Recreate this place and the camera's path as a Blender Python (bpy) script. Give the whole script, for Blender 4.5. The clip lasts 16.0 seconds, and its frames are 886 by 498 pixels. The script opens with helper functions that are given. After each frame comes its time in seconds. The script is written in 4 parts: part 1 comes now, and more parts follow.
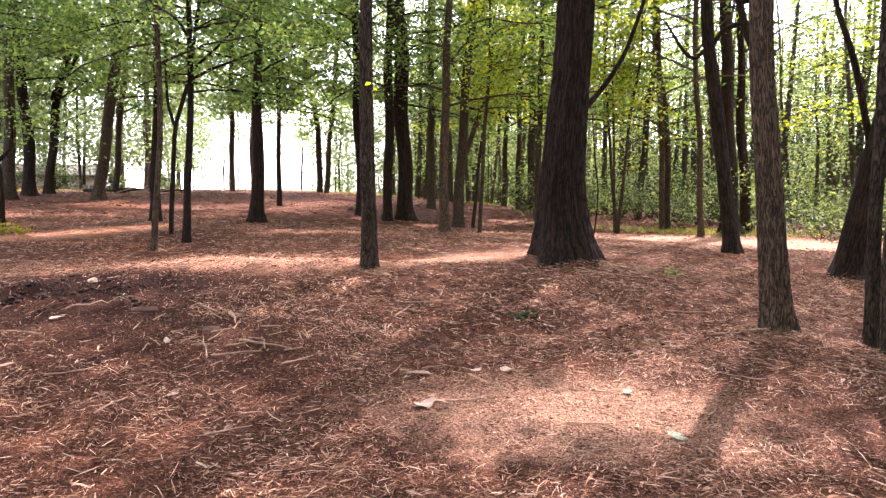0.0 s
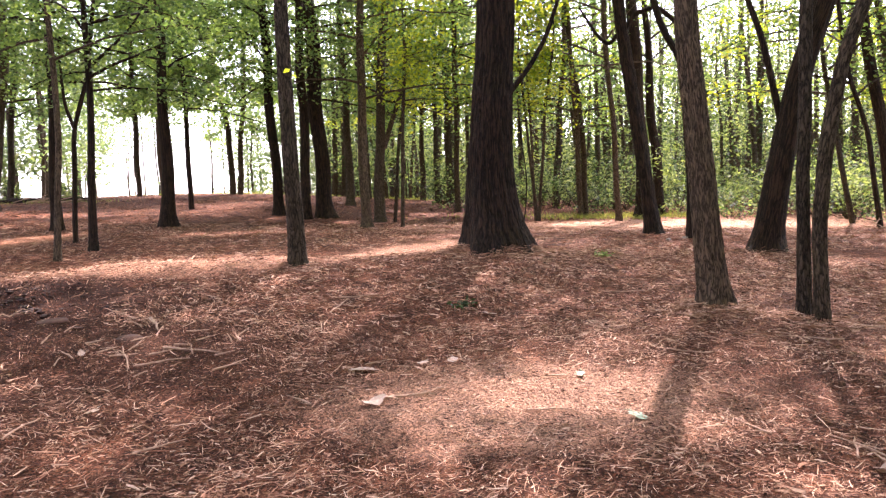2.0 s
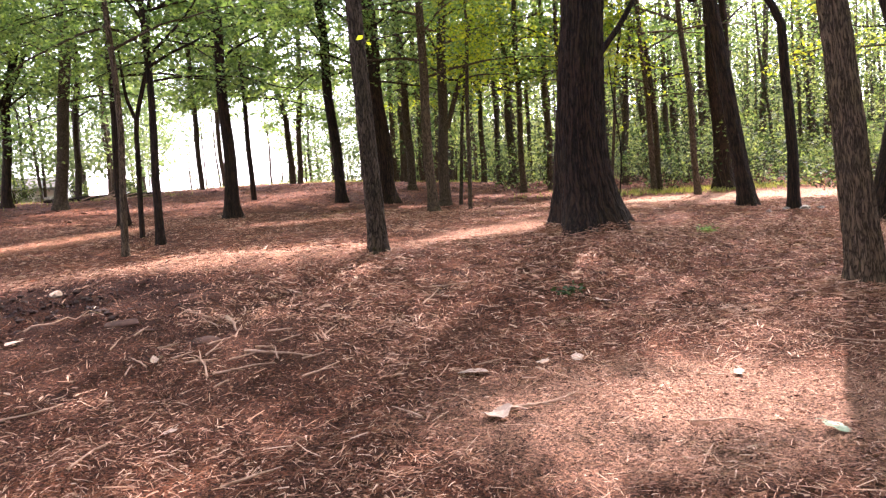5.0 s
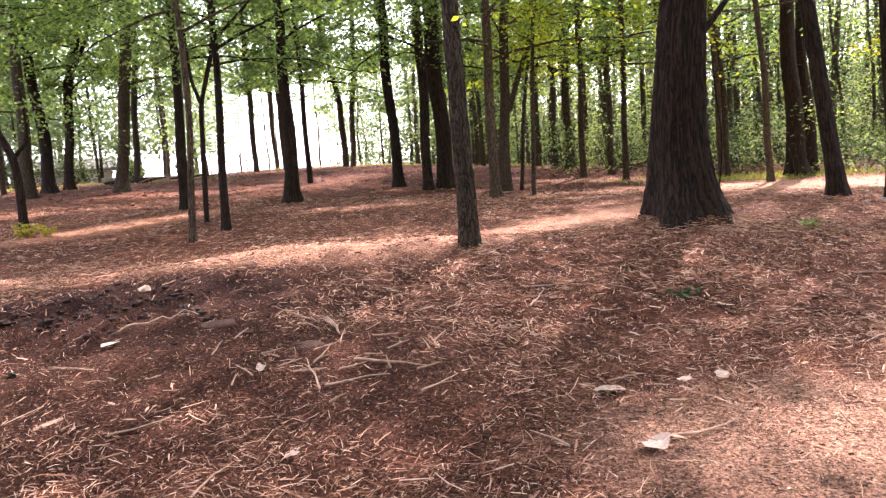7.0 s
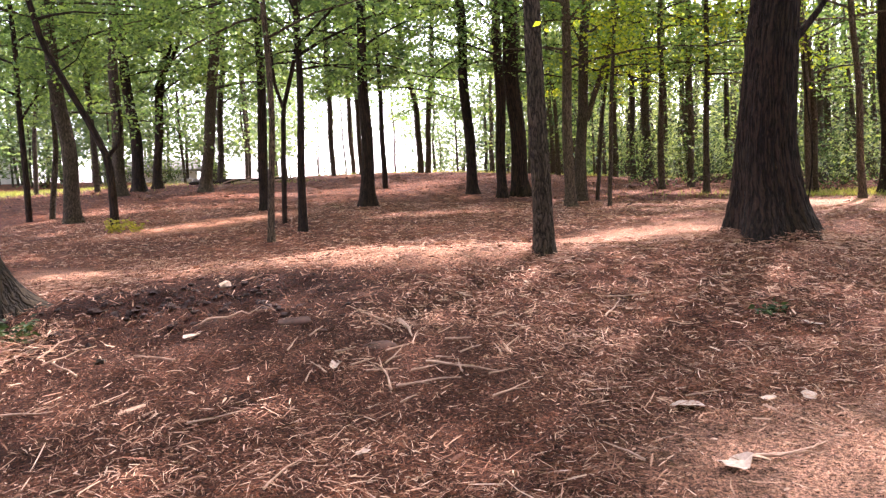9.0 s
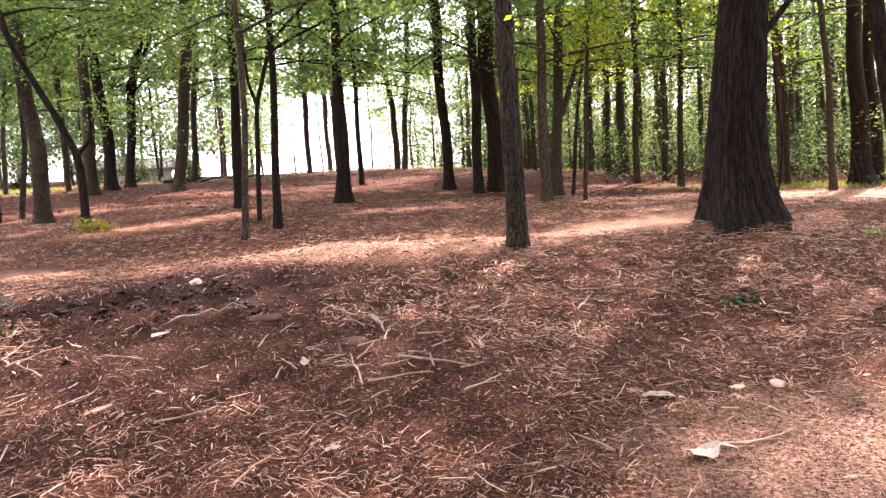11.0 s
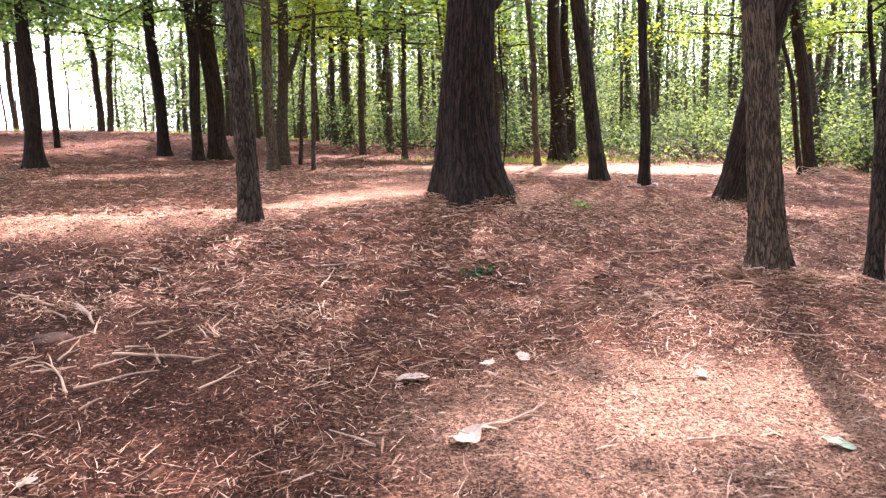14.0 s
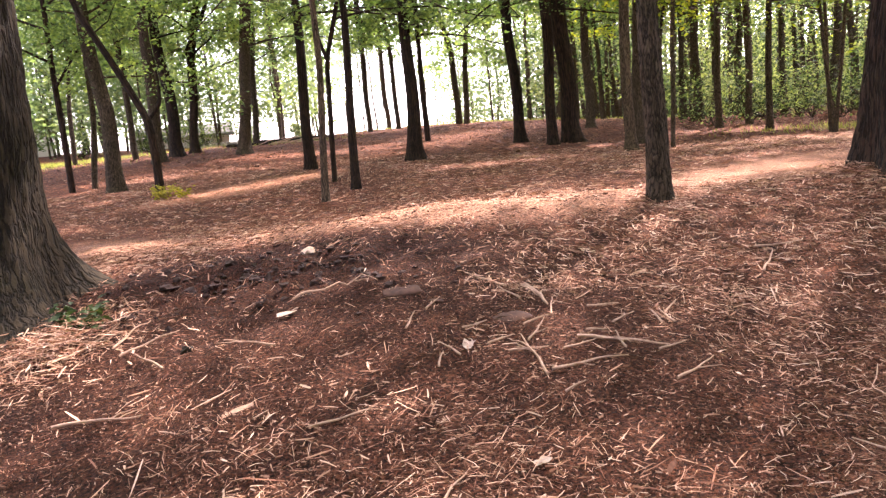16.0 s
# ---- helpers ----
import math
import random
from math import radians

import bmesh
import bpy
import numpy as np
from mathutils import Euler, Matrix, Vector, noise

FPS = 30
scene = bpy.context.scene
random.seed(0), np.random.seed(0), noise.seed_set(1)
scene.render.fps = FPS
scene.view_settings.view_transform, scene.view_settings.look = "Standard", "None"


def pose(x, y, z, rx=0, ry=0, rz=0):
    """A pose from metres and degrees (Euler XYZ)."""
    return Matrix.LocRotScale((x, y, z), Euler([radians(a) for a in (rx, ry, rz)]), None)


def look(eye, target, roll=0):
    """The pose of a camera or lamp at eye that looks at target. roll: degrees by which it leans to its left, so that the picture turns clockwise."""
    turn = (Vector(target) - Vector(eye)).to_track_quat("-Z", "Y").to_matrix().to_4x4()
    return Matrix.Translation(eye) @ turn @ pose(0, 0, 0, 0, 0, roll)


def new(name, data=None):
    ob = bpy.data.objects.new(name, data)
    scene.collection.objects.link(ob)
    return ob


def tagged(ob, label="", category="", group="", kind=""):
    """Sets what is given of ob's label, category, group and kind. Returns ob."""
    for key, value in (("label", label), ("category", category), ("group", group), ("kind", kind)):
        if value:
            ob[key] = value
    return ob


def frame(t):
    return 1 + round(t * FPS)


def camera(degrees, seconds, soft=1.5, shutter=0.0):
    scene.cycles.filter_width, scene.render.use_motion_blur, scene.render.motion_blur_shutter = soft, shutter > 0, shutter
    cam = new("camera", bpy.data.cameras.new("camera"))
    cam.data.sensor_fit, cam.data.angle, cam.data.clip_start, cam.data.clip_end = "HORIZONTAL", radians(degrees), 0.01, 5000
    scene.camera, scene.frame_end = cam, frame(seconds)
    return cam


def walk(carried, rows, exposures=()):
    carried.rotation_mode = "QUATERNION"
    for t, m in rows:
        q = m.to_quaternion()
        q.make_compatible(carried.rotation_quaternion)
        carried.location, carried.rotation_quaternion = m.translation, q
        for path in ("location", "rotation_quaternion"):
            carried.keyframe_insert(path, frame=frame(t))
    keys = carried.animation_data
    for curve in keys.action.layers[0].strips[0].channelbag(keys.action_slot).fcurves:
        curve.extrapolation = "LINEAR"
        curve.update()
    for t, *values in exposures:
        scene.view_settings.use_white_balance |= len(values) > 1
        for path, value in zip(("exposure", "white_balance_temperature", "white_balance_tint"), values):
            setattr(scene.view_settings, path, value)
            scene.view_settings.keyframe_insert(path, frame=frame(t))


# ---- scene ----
cam = camera(61.73, 16.0, 1.4)
EXPOSURES = [(0.0, 3.03, 6300, 27), (8.7, 3.08, 6200, 27), (10.8, 3.16, 6200, 27), (11.7, 3.13, 6200, 27), (12.4, 3.06, 6250, 27), (13.2, 3.06, 6300, 27), (14.0, 3.36, 5900, 27), (14.5, 3.43, 5800, 27), (15.1, 3.03, 6100, 27), (16.0, 3.20, 6550, 27)]
PATH = [
    (0, (0.000, 0.000, 1.600), (0.001, 1.994, 1.443), 0.50),
    (0.5, (0.057, 0.050, 1.577), (0.212, 2.036, 1.405), -0.04),
    (1, (0.060, 0.104, 1.550), (0.296, 2.082, 1.371), -0.57),
    (1.5, (-0.017, 0.189, 1.503), (0.237, 2.165, 1.325), -1.10),
    (2, (-0.142, 0.268, 1.514), (0.078, 2.249, 1.345), -1.90),
    (2.5, (-0.171, 0.359, 1.515), (-0.007, 2.346, 1.353), -2.71),
    (3, (-0.130, 0.430, 1.495), (-0.013, 2.420, 1.331), -3.33),
    (5.5, (-0.628, 1.231, 1.436), (-0.598, 3.218, 1.208), -5.05),
    (6, (-0.836, 1.357, 1.424), (-0.936, 3.339, 1.176), -5.16),
    (6.5, (-0.899, 1.413, 1.535), (-0.998, 3.395, 1.281), -4.39),
    (7, (-0.888, 1.468, 1.555), (-0.940, 3.452, 1.311), -4.01),
    (7.5, (-0.879, 1.481, 1.555), (-0.932, 3.467, 1.323), -3.58),
    (8, (-0.898, 1.488, 1.547), (-1.015, 3.473, 1.328), -3.02),
    (8.5, (-0.917, 1.482, 1.538), (-1.159, 3.457, 1.328), -2.73),
    (11, (-0.873, 1.506, 1.513), (-1.058, 3.485, 1.289), -3.21),
    (11.5, (-0.813, 1.500, 1.520), (-0.710, 3.485, 1.298), -1.61),
    (12, (-0.751, 1.495, 1.513), (-0.358, 3.444, 1.298), -0.04),
    (12.5, (-0.720, 1.530, 1.491), (-0.147, 3.435, 1.282), 0.12),
    (13, (-0.733, 1.626, 1.435), (-0.145, 3.522, 1.191), -1.95),
    (13.5, (-0.864, 1.780, 1.471), (-0.266, 3.663, 1.154), -2.02),
    (14, (-0.959, 1.890, 1.500), (-0.419, 3.787, 1.170), -0.88),
    (14.5, (-1.000, 1.994, 1.484), (-0.750, 3.957, 1.198), -2.46),
    (15, (-1.112, 2.080, 1.439), (-1.226, 4.055, 1.141), -4.75),
    (15.5, (-1.365, 2.125, 1.434), (-1.631, 4.080, 1.109), -5.91),
    (16, (-1.562, 2.166, 1.486), (-1.895, 4.111, 1.157), -5.62),
]
walk(cam, [(t, look(eye, target, roll)) for t, eye, target, roll in PATH], EXPOSURES)

# ---- world, sun, exposure ----
SUN_DIR = Vector((0.445, 0.895, math.tan(radians(48)))).normalized()
world = bpy.data.worlds.new("sky")
scene.world = world
world.use_nodes = True
wn = world.node_tree
sky = wn.nodes.new("ShaderNodeTexSky")
sky.sky_type, sky.sun_disc = "NISHITA", False
sky.sun_elevation, sky.sun_rotation = radians(48), math.atan2(0.445, 0.895)
sky.dust_density = 1.0
haze = wn.nodes.new("ShaderNodeHueSaturation")
haze.inputs["Saturation"].default_value = 0.4
wn.links.new(sky.outputs[0], haze.inputs["Color"])
wn.links.new(haze.outputs[0], wn.nodes["Background"].inputs[0])
wn.nodes["Background"].inputs[1].default_value = 0.15
sun = new("sun", bpy.data.lights.new("sun", "SUN"))
sun.data.energy, sun.data.angle, sun.data.color = 2.8, radians(0.9), (1.0, 0.92, 0.80)
sun.matrix_world = look(SUN_DIR * 60, (0, 0, 0))


# ---- materials ----
def material(name):
    m = bpy.data.materials.new(name)
    m.use_nodes = True
    nt = m.node_tree
    return m, nt, nt.nodes["Principled BSDF"]


def node(nt, kind, **values):
    n = nt.nodes.new("ShaderNode" + kind)
    for key, value in values.items():
        n.inputs[key].default_value = value
    return n


def ramp(nt, source, *stops):
    n = nt.nodes.new("ShaderNodeValToRGB")
    while len(n.color_ramp.elements) < len(stops):
        n.color_ramp.elements.new(0.5)
    for e, (p, c) in zip(n.color_ramp.elements, stops):
        e.position, e.color = p, (*c, 1) if len(c) == 3 else c
    nt.links.new(source, n.inputs[0])
    return n


def mixed(nt, factor, a, b, blend="MIX"):
    n = nt.nodes.new("ShaderNodeMix")
    n.data_type, n.blend_type = "RGBA", blend
    for slot, v in ((0, factor), (6, a), (7, b)):
        if hasattr(v, "links"):
            nt.links.new(v, n.inputs[slot])
        else:
            n.inputs[slot].default_value = v if slot == 0 else (*v, 1)
    return n.outputs[2]


def bump_to(nt, bsdf, height, strength, distance):
    b = node(nt, "Bump", Strength=strength, Distance=distance)
    nt.links.new(height, b.inputs["Height"])
    nt.links.new(b.outputs[0], bsdf.inputs["Normal"])


def bark_material(name, crack, plate, light, moss, scale, stretch):
    """Long plates of bark between dark furrows, with grain and faint mossy patches."""
    m, nt, bsdf = material(name)
    co = nt.nodes.new("ShaderNodeAttribute")
    co.attribute_name = "grain"
    wob = node(nt, "TexNoise", Scale=3.5, Detail=3.0)
    nt.links.new(co.outputs["Vector"], wob.inputs["Vector"])
    bent = mixed(nt, 0.03, co.outputs["Vector"], wob.outputs["Color"], "LINEAR_LIGHT")
    mp = node(nt, "Mapping", Scale=(scale, scale, scale * stretch))
    nt.links.new(bent, mp.inputs[0])
    ridges = node(nt, "TexNoise", Scale=1.0, Detail=3.0, Roughness=0.5)
    nt.links.new(mp.outputs[0], ridges.inputs["Vector"])
    off = nt.nodes.new("ShaderNodeMath")
    off.operation = "SUBTRACT"
    off.inputs[1].default_value = 0.5
    nt.links.new(ridges.outputs[0], off.inputs[0])
    edge = nt.nodes.new("ShaderNodeMath")
    edge.operation = "ABSOLUTE"
    nt.links.new(off.outputs[0], edge.inputs[0])
    grain_map = node(nt, "Mapping", Scale=(85, 85, 17))
    nt.links.new(bent, grain_map.inputs[0])
    grain = node(nt, "TexNoise", Scale=1.0, Detail=5.0, Roughness=0.65)
    nt.links.new(grain_map.outputs[0], grain.inputs["Vector"])
    body = ramp(nt, grain.outputs[0], (0.32, plate), (0.72, light))
    furrow = ramp(nt, edge.outputs[0], (0.0, (0, 0, 0)), (0.035, (0.35, 0.35, 0.35)), (0.11, (1, 1, 1)))
    col = mixed(nt, furrow.outputs[0], crack, body.outputs[0])
    patch = node(nt, "TexNoise", Scale=2.3, Detail=4.0)
    nt.links.new(co.outputs["Vector"], patch.inputs["Vector"])
    patch_m = ramp(nt, patch.outputs[0], (0.52, (0, 0, 0)), (0.75, (0.5, 0.5, 0.5)))
    out = mixed(nt, patch_m.outputs[0], col, mixed(nt, furrow.outputs[0], crack, moss))
    info = nt.nodes.new("ShaderNodeObjectInfo")
    tint = ramp(nt, info.outputs["Random"], (0.0, (0.8, 0.8, 0.8)), (1.0, (1.2, 1.17, 1.12)))
    out = mixed(nt, 1.0, out, tint.outputs[0], "MULTIPLY")
    nt.links.new(out, bsdf.inputs["Base Color"])
    bsdf.inputs["Roughness"].default_value = 0.92
    bsdf.inputs["Specular IOR Level"].default_value = 0.2
    high = mixed(nt, 0.25, furrow.outputs[0], grain.outputs[0])
    bump_to(nt, bsdf, high, 1.0, 0.016)
    return m


def leaf_material(name, dark, mid, bright, through_share=0.5, gloss=0.3, clumps=0.9, ends=(0.25, 0.78)):
    m, nt, bsdf = material(name)
    geo = nt.nodes.new("ShaderNodeNewGeometry")
    co = nt.nodes.new("ShaderNodeTexCoord")
    clump = node(nt, "TexNoise", Scale=clumps, Detail=2.0)
    nt.links.new(co.outputs["Object"], clump.inputs["Vector"])
    spread = nt.nodes.new("ShaderNodeMath")
    spread.operation = "MULTIPLY_ADD"
    spread.inputs[1].default_value, spread.inputs[2].default_value = 0.45, -0.22
    nt.links.new(geo.outputs["Random Per Island"], spread.inputs[0])
    both = nt.nodes.new("ShaderNodeMath")
    nt.links.new(clump.outputs[0], both.inputs[0])
    nt.links.new(spread.outputs[0], both.inputs[1])
    col = ramp(nt, both.outputs[0], (ends[0], dark), (0.5, mid), (ends[1], bright))
    nt.links.new(col.outputs[0], bsdf.inputs["Base Color"])
    bsdf.inputs["Roughness"].default_value = 0.55
    bsdf.inputs["Specular IOR Level"].default_value = gloss
    tr = nt.nodes.new("ShaderNodeBsdfTranslucent")
    lift = mixed(nt, 1.0, col.outputs[0], (2.0, 1.9, 0.95), "MULTIPLY")
    nt.links.new(lift, tr.inputs[0])
    mix = node(nt, "MixShader")
    mix.inputs[0].default_value = through_share
    nt.links.new(bsdf.outputs[0], mix.inputs[1])
    nt.links.new(tr.outputs[0], mix.inputs[2])
    nt.links.new(mix.outputs[0], nt.nodes["Material Output"].inputs[0])
    return m


def island_material(name, *stops, rough=0.85):
    m, nt, bsdf = material(name)
    geo = nt.nodes.new("ShaderNodeNewGeometry")
    col = ramp(nt, geo.outputs["Random Per Island"], *stops)
    co = nt.nodes.new("ShaderNodeTexCoord")
    grain = node(nt, "TexNoise", Scale=60.0, Detail=3.0)
    nt.links.new(co.outputs["Object"], grain.inputs["Vector"])
    g = ramp(nt, grain.outputs[0], (0.3, (0.7, 0.7, 0.7)), (0.7, (1.15, 1.15, 1.15)))
    nt.links.new(mixed(nt, 1.0, col.outputs[0], g.outputs[0], "MULTIPLY"), bsdf.inputs["Base Color"])
    bsdf.inputs["Roughness"].default_value = rough
    bsdf.inputs["Specular IOR Level"].default_value = 0.25
    return m


def plain_material(name, color, rough=0.8, vary=0.25, scale=8.0):
    m, nt, bsdf = material(name)
    co = nt.nodes.new("ShaderNodeTexCoord")
    n1 = node(nt, "TexNoise", Scale=scale, Detail=5.0)
    nt.links.new(co.outputs["Object"], n1.inputs["Vector"])
    lo, hi = [c * (1 - vary) for c in color], [min(1, c * (1 + vary)) for c in color]
    col = ramp(nt, n1.outputs[0], (0.3, lo), (0.7, hi))
    nt.links.new(col.outputs[0], bsdf.inputs["Base Color"])
    bsdf.inputs["Roughness"].default_value = rough
    bump_to(nt, bsdf, n1.outputs[0], 0.4, 0.01)
    return m


def soil_material():
    """Reddish forest soil under shredded bark, with a damp dark hollow; paler zones are trodden lines and painted
    sunlight, one darker zone painted shade.
    """
    m, nt, bsdf = material("forest_soil")
    co = nt.nodes.new("ShaderNodeTexCoord")
    big = node(nt, "TexNoise", Scale=0.55, Detail=5.0, Roughness=0.6)
    mid = node(nt, "TexNoise", Scale=5.0, Detail=7.0, Roughness=0.68)
    fine = node(nt, "TexNoise", Scale=62.0, Detail=8.0, Roughness=0.75)
    for n in (big, mid, fine):
        nt.links.new(co.outputs["Object"], n.inputs["Vector"])
    a = ramp(nt, mid.outputs[0], (0.32, (0.034, 0.0115, 0.006)), (0.55, (0.12, 0.046, 0.026)), (0.75, (0.28, 0.13, 0.08)))
    b = ramp(nt, fine.outputs[0], (0.40, (0.2, 0.18, 0.17)), (0.5, (0.95, 0.9, 0.86)), (0.62, (2.3, 2.1, 1.9)))
    col = mixed(nt, 1.0, a.outputs[0], b.outputs[0], "MULTIPLY")
    c = ramp(nt, big.outputs[0], (0.35, (0.8, 0.78, 0.78)), (0.65, (1.25, 1.2, 1.15)))
    col = mixed(nt, 1.0, col, c.outputs[0], "MULTIPLY")

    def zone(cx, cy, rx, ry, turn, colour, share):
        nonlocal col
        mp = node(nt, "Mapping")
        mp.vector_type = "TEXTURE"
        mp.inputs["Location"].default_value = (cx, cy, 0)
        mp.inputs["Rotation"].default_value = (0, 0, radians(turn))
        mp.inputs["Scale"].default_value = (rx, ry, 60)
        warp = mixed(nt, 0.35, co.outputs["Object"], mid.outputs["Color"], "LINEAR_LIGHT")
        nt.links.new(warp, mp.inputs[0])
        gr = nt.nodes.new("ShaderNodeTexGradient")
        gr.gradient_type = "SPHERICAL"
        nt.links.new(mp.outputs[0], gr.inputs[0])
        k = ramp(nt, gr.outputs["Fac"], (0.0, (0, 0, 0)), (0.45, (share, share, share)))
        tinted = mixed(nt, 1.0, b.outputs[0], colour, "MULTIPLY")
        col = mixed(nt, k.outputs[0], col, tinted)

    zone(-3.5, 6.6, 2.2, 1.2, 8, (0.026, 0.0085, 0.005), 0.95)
    # Trodden lines along the crest, with the sunlight on them painted in.
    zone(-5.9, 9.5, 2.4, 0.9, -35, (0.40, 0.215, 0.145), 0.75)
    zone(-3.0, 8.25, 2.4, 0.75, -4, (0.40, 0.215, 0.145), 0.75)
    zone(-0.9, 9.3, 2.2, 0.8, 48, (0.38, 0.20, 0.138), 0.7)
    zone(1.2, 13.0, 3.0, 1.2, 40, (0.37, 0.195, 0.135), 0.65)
    # Pale sand of the sun patch, its brightness painted in as well.
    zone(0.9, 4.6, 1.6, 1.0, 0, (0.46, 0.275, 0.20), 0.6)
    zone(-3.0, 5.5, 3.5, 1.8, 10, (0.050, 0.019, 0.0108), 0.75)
    # Shade of the right mid-ground, painted as darker soil.
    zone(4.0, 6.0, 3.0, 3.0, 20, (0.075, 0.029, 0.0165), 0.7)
    # Sandy clearing, with its sunlight put into the soil colour.
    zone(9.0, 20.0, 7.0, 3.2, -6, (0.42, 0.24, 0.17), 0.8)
    # Streak of sunlight along the sun's way, painted into the soil.
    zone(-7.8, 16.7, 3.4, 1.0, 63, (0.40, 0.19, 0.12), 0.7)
    zone(-26.0, 31.0, 9.0, 7.0, 30, (0.09, 0.13, 0.03), 0.85)
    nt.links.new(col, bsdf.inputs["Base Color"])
    bsdf.inputs["Roughness"].default_value = 0.95
    bsdf.inputs["Specular IOR Level"].default_value = 0.15
    h = mixed(nt, 0.5, mid.outputs[0], fine.outputs[0])
    bump_to(nt, bsdf, h, 1.0, 0.06)
    return m


SOIL = soil_material()
BARK = {
    "dark_bark": bark_material("dark_bark", (0.005, 0.0032, 0.0025), (0.022, 0.0125, 0.0085), (0.056, 0.031, 0.020), (0.040, 0.032, 0.016), 32, 0.075),
    "mossy_bark": bark_material("mossy_bark", (0.006, 0.004, 0.0025), (0.014, 0.0092, 0.0052), (0.040, 0.027, 0.015), (0.030, 0.028, 0.010), 38, 0.11),
    "grey_bark": bark_material("grey_bark", (0.012, 0.0085, 0.006), (0.050, 0.034, 0.022), (0.13, 0.092, 0.062), (0.065, 0.06, 0.026), 44, 0.2),
    "pale_bark": bark_material("pale_bark", (0.016, 0.010, 0.007), (0.080, 0.053, 0.035), (0.19, 0.13, 0.086), (0.10, 0.085, 0.04), 58, 0.11),
}
LEAVES = leaf_material("green_leaves", (0.040, 0.076, 0.032), (0.096, 0.158, 0.058), (0.19, 0.265, 0.08))
YELLOW_LEAVES = leaf_material("sunlit_yellow_green_leaves", (0.08, 0.13, 0.015), (0.18, 0.24, 0.02), (0.34, 0.34, 0.03), 0.65)
# Steep dark-to-bright clumps: shaded depth and sunny foliage painted into the colour.
FAR_LEAVES = leaf_material("far_leaves", (0.018, 0.034, 0.017), (0.070, 0.108, 0.05), (0.19, 0.235, 0.095), 0.45, 0.12, 0.4, (0.36, 0.68))
# Paler, bluer greens: the haze of distance put into the leaf colour.
HAZY_LEAVES = leaf_material("haze_tinted_far_leaves", (0.05, 0.085, 0.05), (0.10, 0.145, 0.085), (0.17, 0.22, 0.11), 0.5, 0.12)
STRAW = island_material("shredded_bark_and_straw", (0.0, (0.07, 0.026, 0.015)), (0.25, (0.27, 0.115, 0.067)), (0.65, (0.54, 0.295, 0.19)), (1.0, (0.74, 0.49, 0.35)))
CRUMB = island_material("crumbs_of_bark", (0.0, (0.018, 0.0066, 0.004)), (0.4, (0.10, 0.039, 0.022)), (0.72, (0.27, 0.127, 0.076)), (1.0, (0.48, 0.27, 0.18)))
TWIG = island_material("dry_twigs", (0.0, (0.16, 0.09, 0.06)), (0.5, (0.40, 0.24, 0.165)), (1.0, (0.62, 0.43, 0.32)))
DRY_LEAF = island_material("dry_fallen_leaf", (0.0, (0.42, 0.28, 0.215)), (1.0, (0.52, 0.38, 0.30)), rough=0.6)
TREELINE = plain_material("distant_foliage", (0.07, 0.10, 0.045), 0.9, 0.55, 1.3)
GRASS = leaf_material("grass_blades", (0.08, 0.10, 0.03), (0.17, 0.19, 0.05), (0.32, 0.31, 0.10), 0.4)
CLOD = plain_material("clod_of_soil", (0.026, 0.0095, 0.006), 0.98, 0.5, 60)
STONE = plain_material("grey_stone", (0.30, 0.26, 0.23), 0.9, 0.3, 5)
WHITE_WALL = plain_material("white_painted_siding", (0.86, 0.80, 0.78), 0.6, 0.04, 2)
ROOF = plain_material("grey_roof_shingles", (0.22, 0.20, 0.20), 0.9, 0.2, 6)


# ---- mesh helpers ----
def mesh_of(name, verts, faces, mat, smooth=False, grain=None):
    """verts: n x 3; faces: n x 3 or n x 4 rows of corners."""
    verts, faces = np.asarray(verts, np.float32), np.asarray(faces, np.int32)
    me = bpy.data.meshes.new(name)
    k = faces.shape[1]
    me.vertices.add(len(verts))
    me.vertices.foreach_set("co", verts.ravel())
    me.loops.add(faces.size)
    me.loops.foreach_set("vertex_index", faces.ravel())
    me.polygons.add(len(faces))
    me.polygons.foreach_set("loop_start", np.arange(len(faces), dtype=np.int32) * k)
    me.polygons.foreach_set("use_smooth", np.full(len(faces), smooth))
    me.update(calc_edges=True)
    me.validate()
    me.materials.append(mat)
    if mat.name.endswith("bark"):
        along = me.attributes.new("grain", "FLOAT_VECTOR", "POINT")
        along.data.foreach_set("vector", np.asarray(verts if grain is None else grain, np.float32).ravel())
    return me


def part(name, me, parent, label=""):
    ob = new(name, me)
    ob.parent = parent
    return tagged(ob, label) if label else ob


def part_bm(name, bm, mat, parent, label=""):
    me = bpy.data.meshes.new(name)
    bm.to_mesh(me)
    bm.free()
    me.materials.append(mat)
    return part(name, me, parent, label)


def joined(chunks):
    """One pair of arrays out of several (verts, faces)."""
    vs, fs, n = [], [], 0
    for v, f in chunks:
        vs.append(v)
        fs.append(np.asarray(f) + n)
        n += len(v)
    return np.concatenate(vs), np.concatenate(fs)


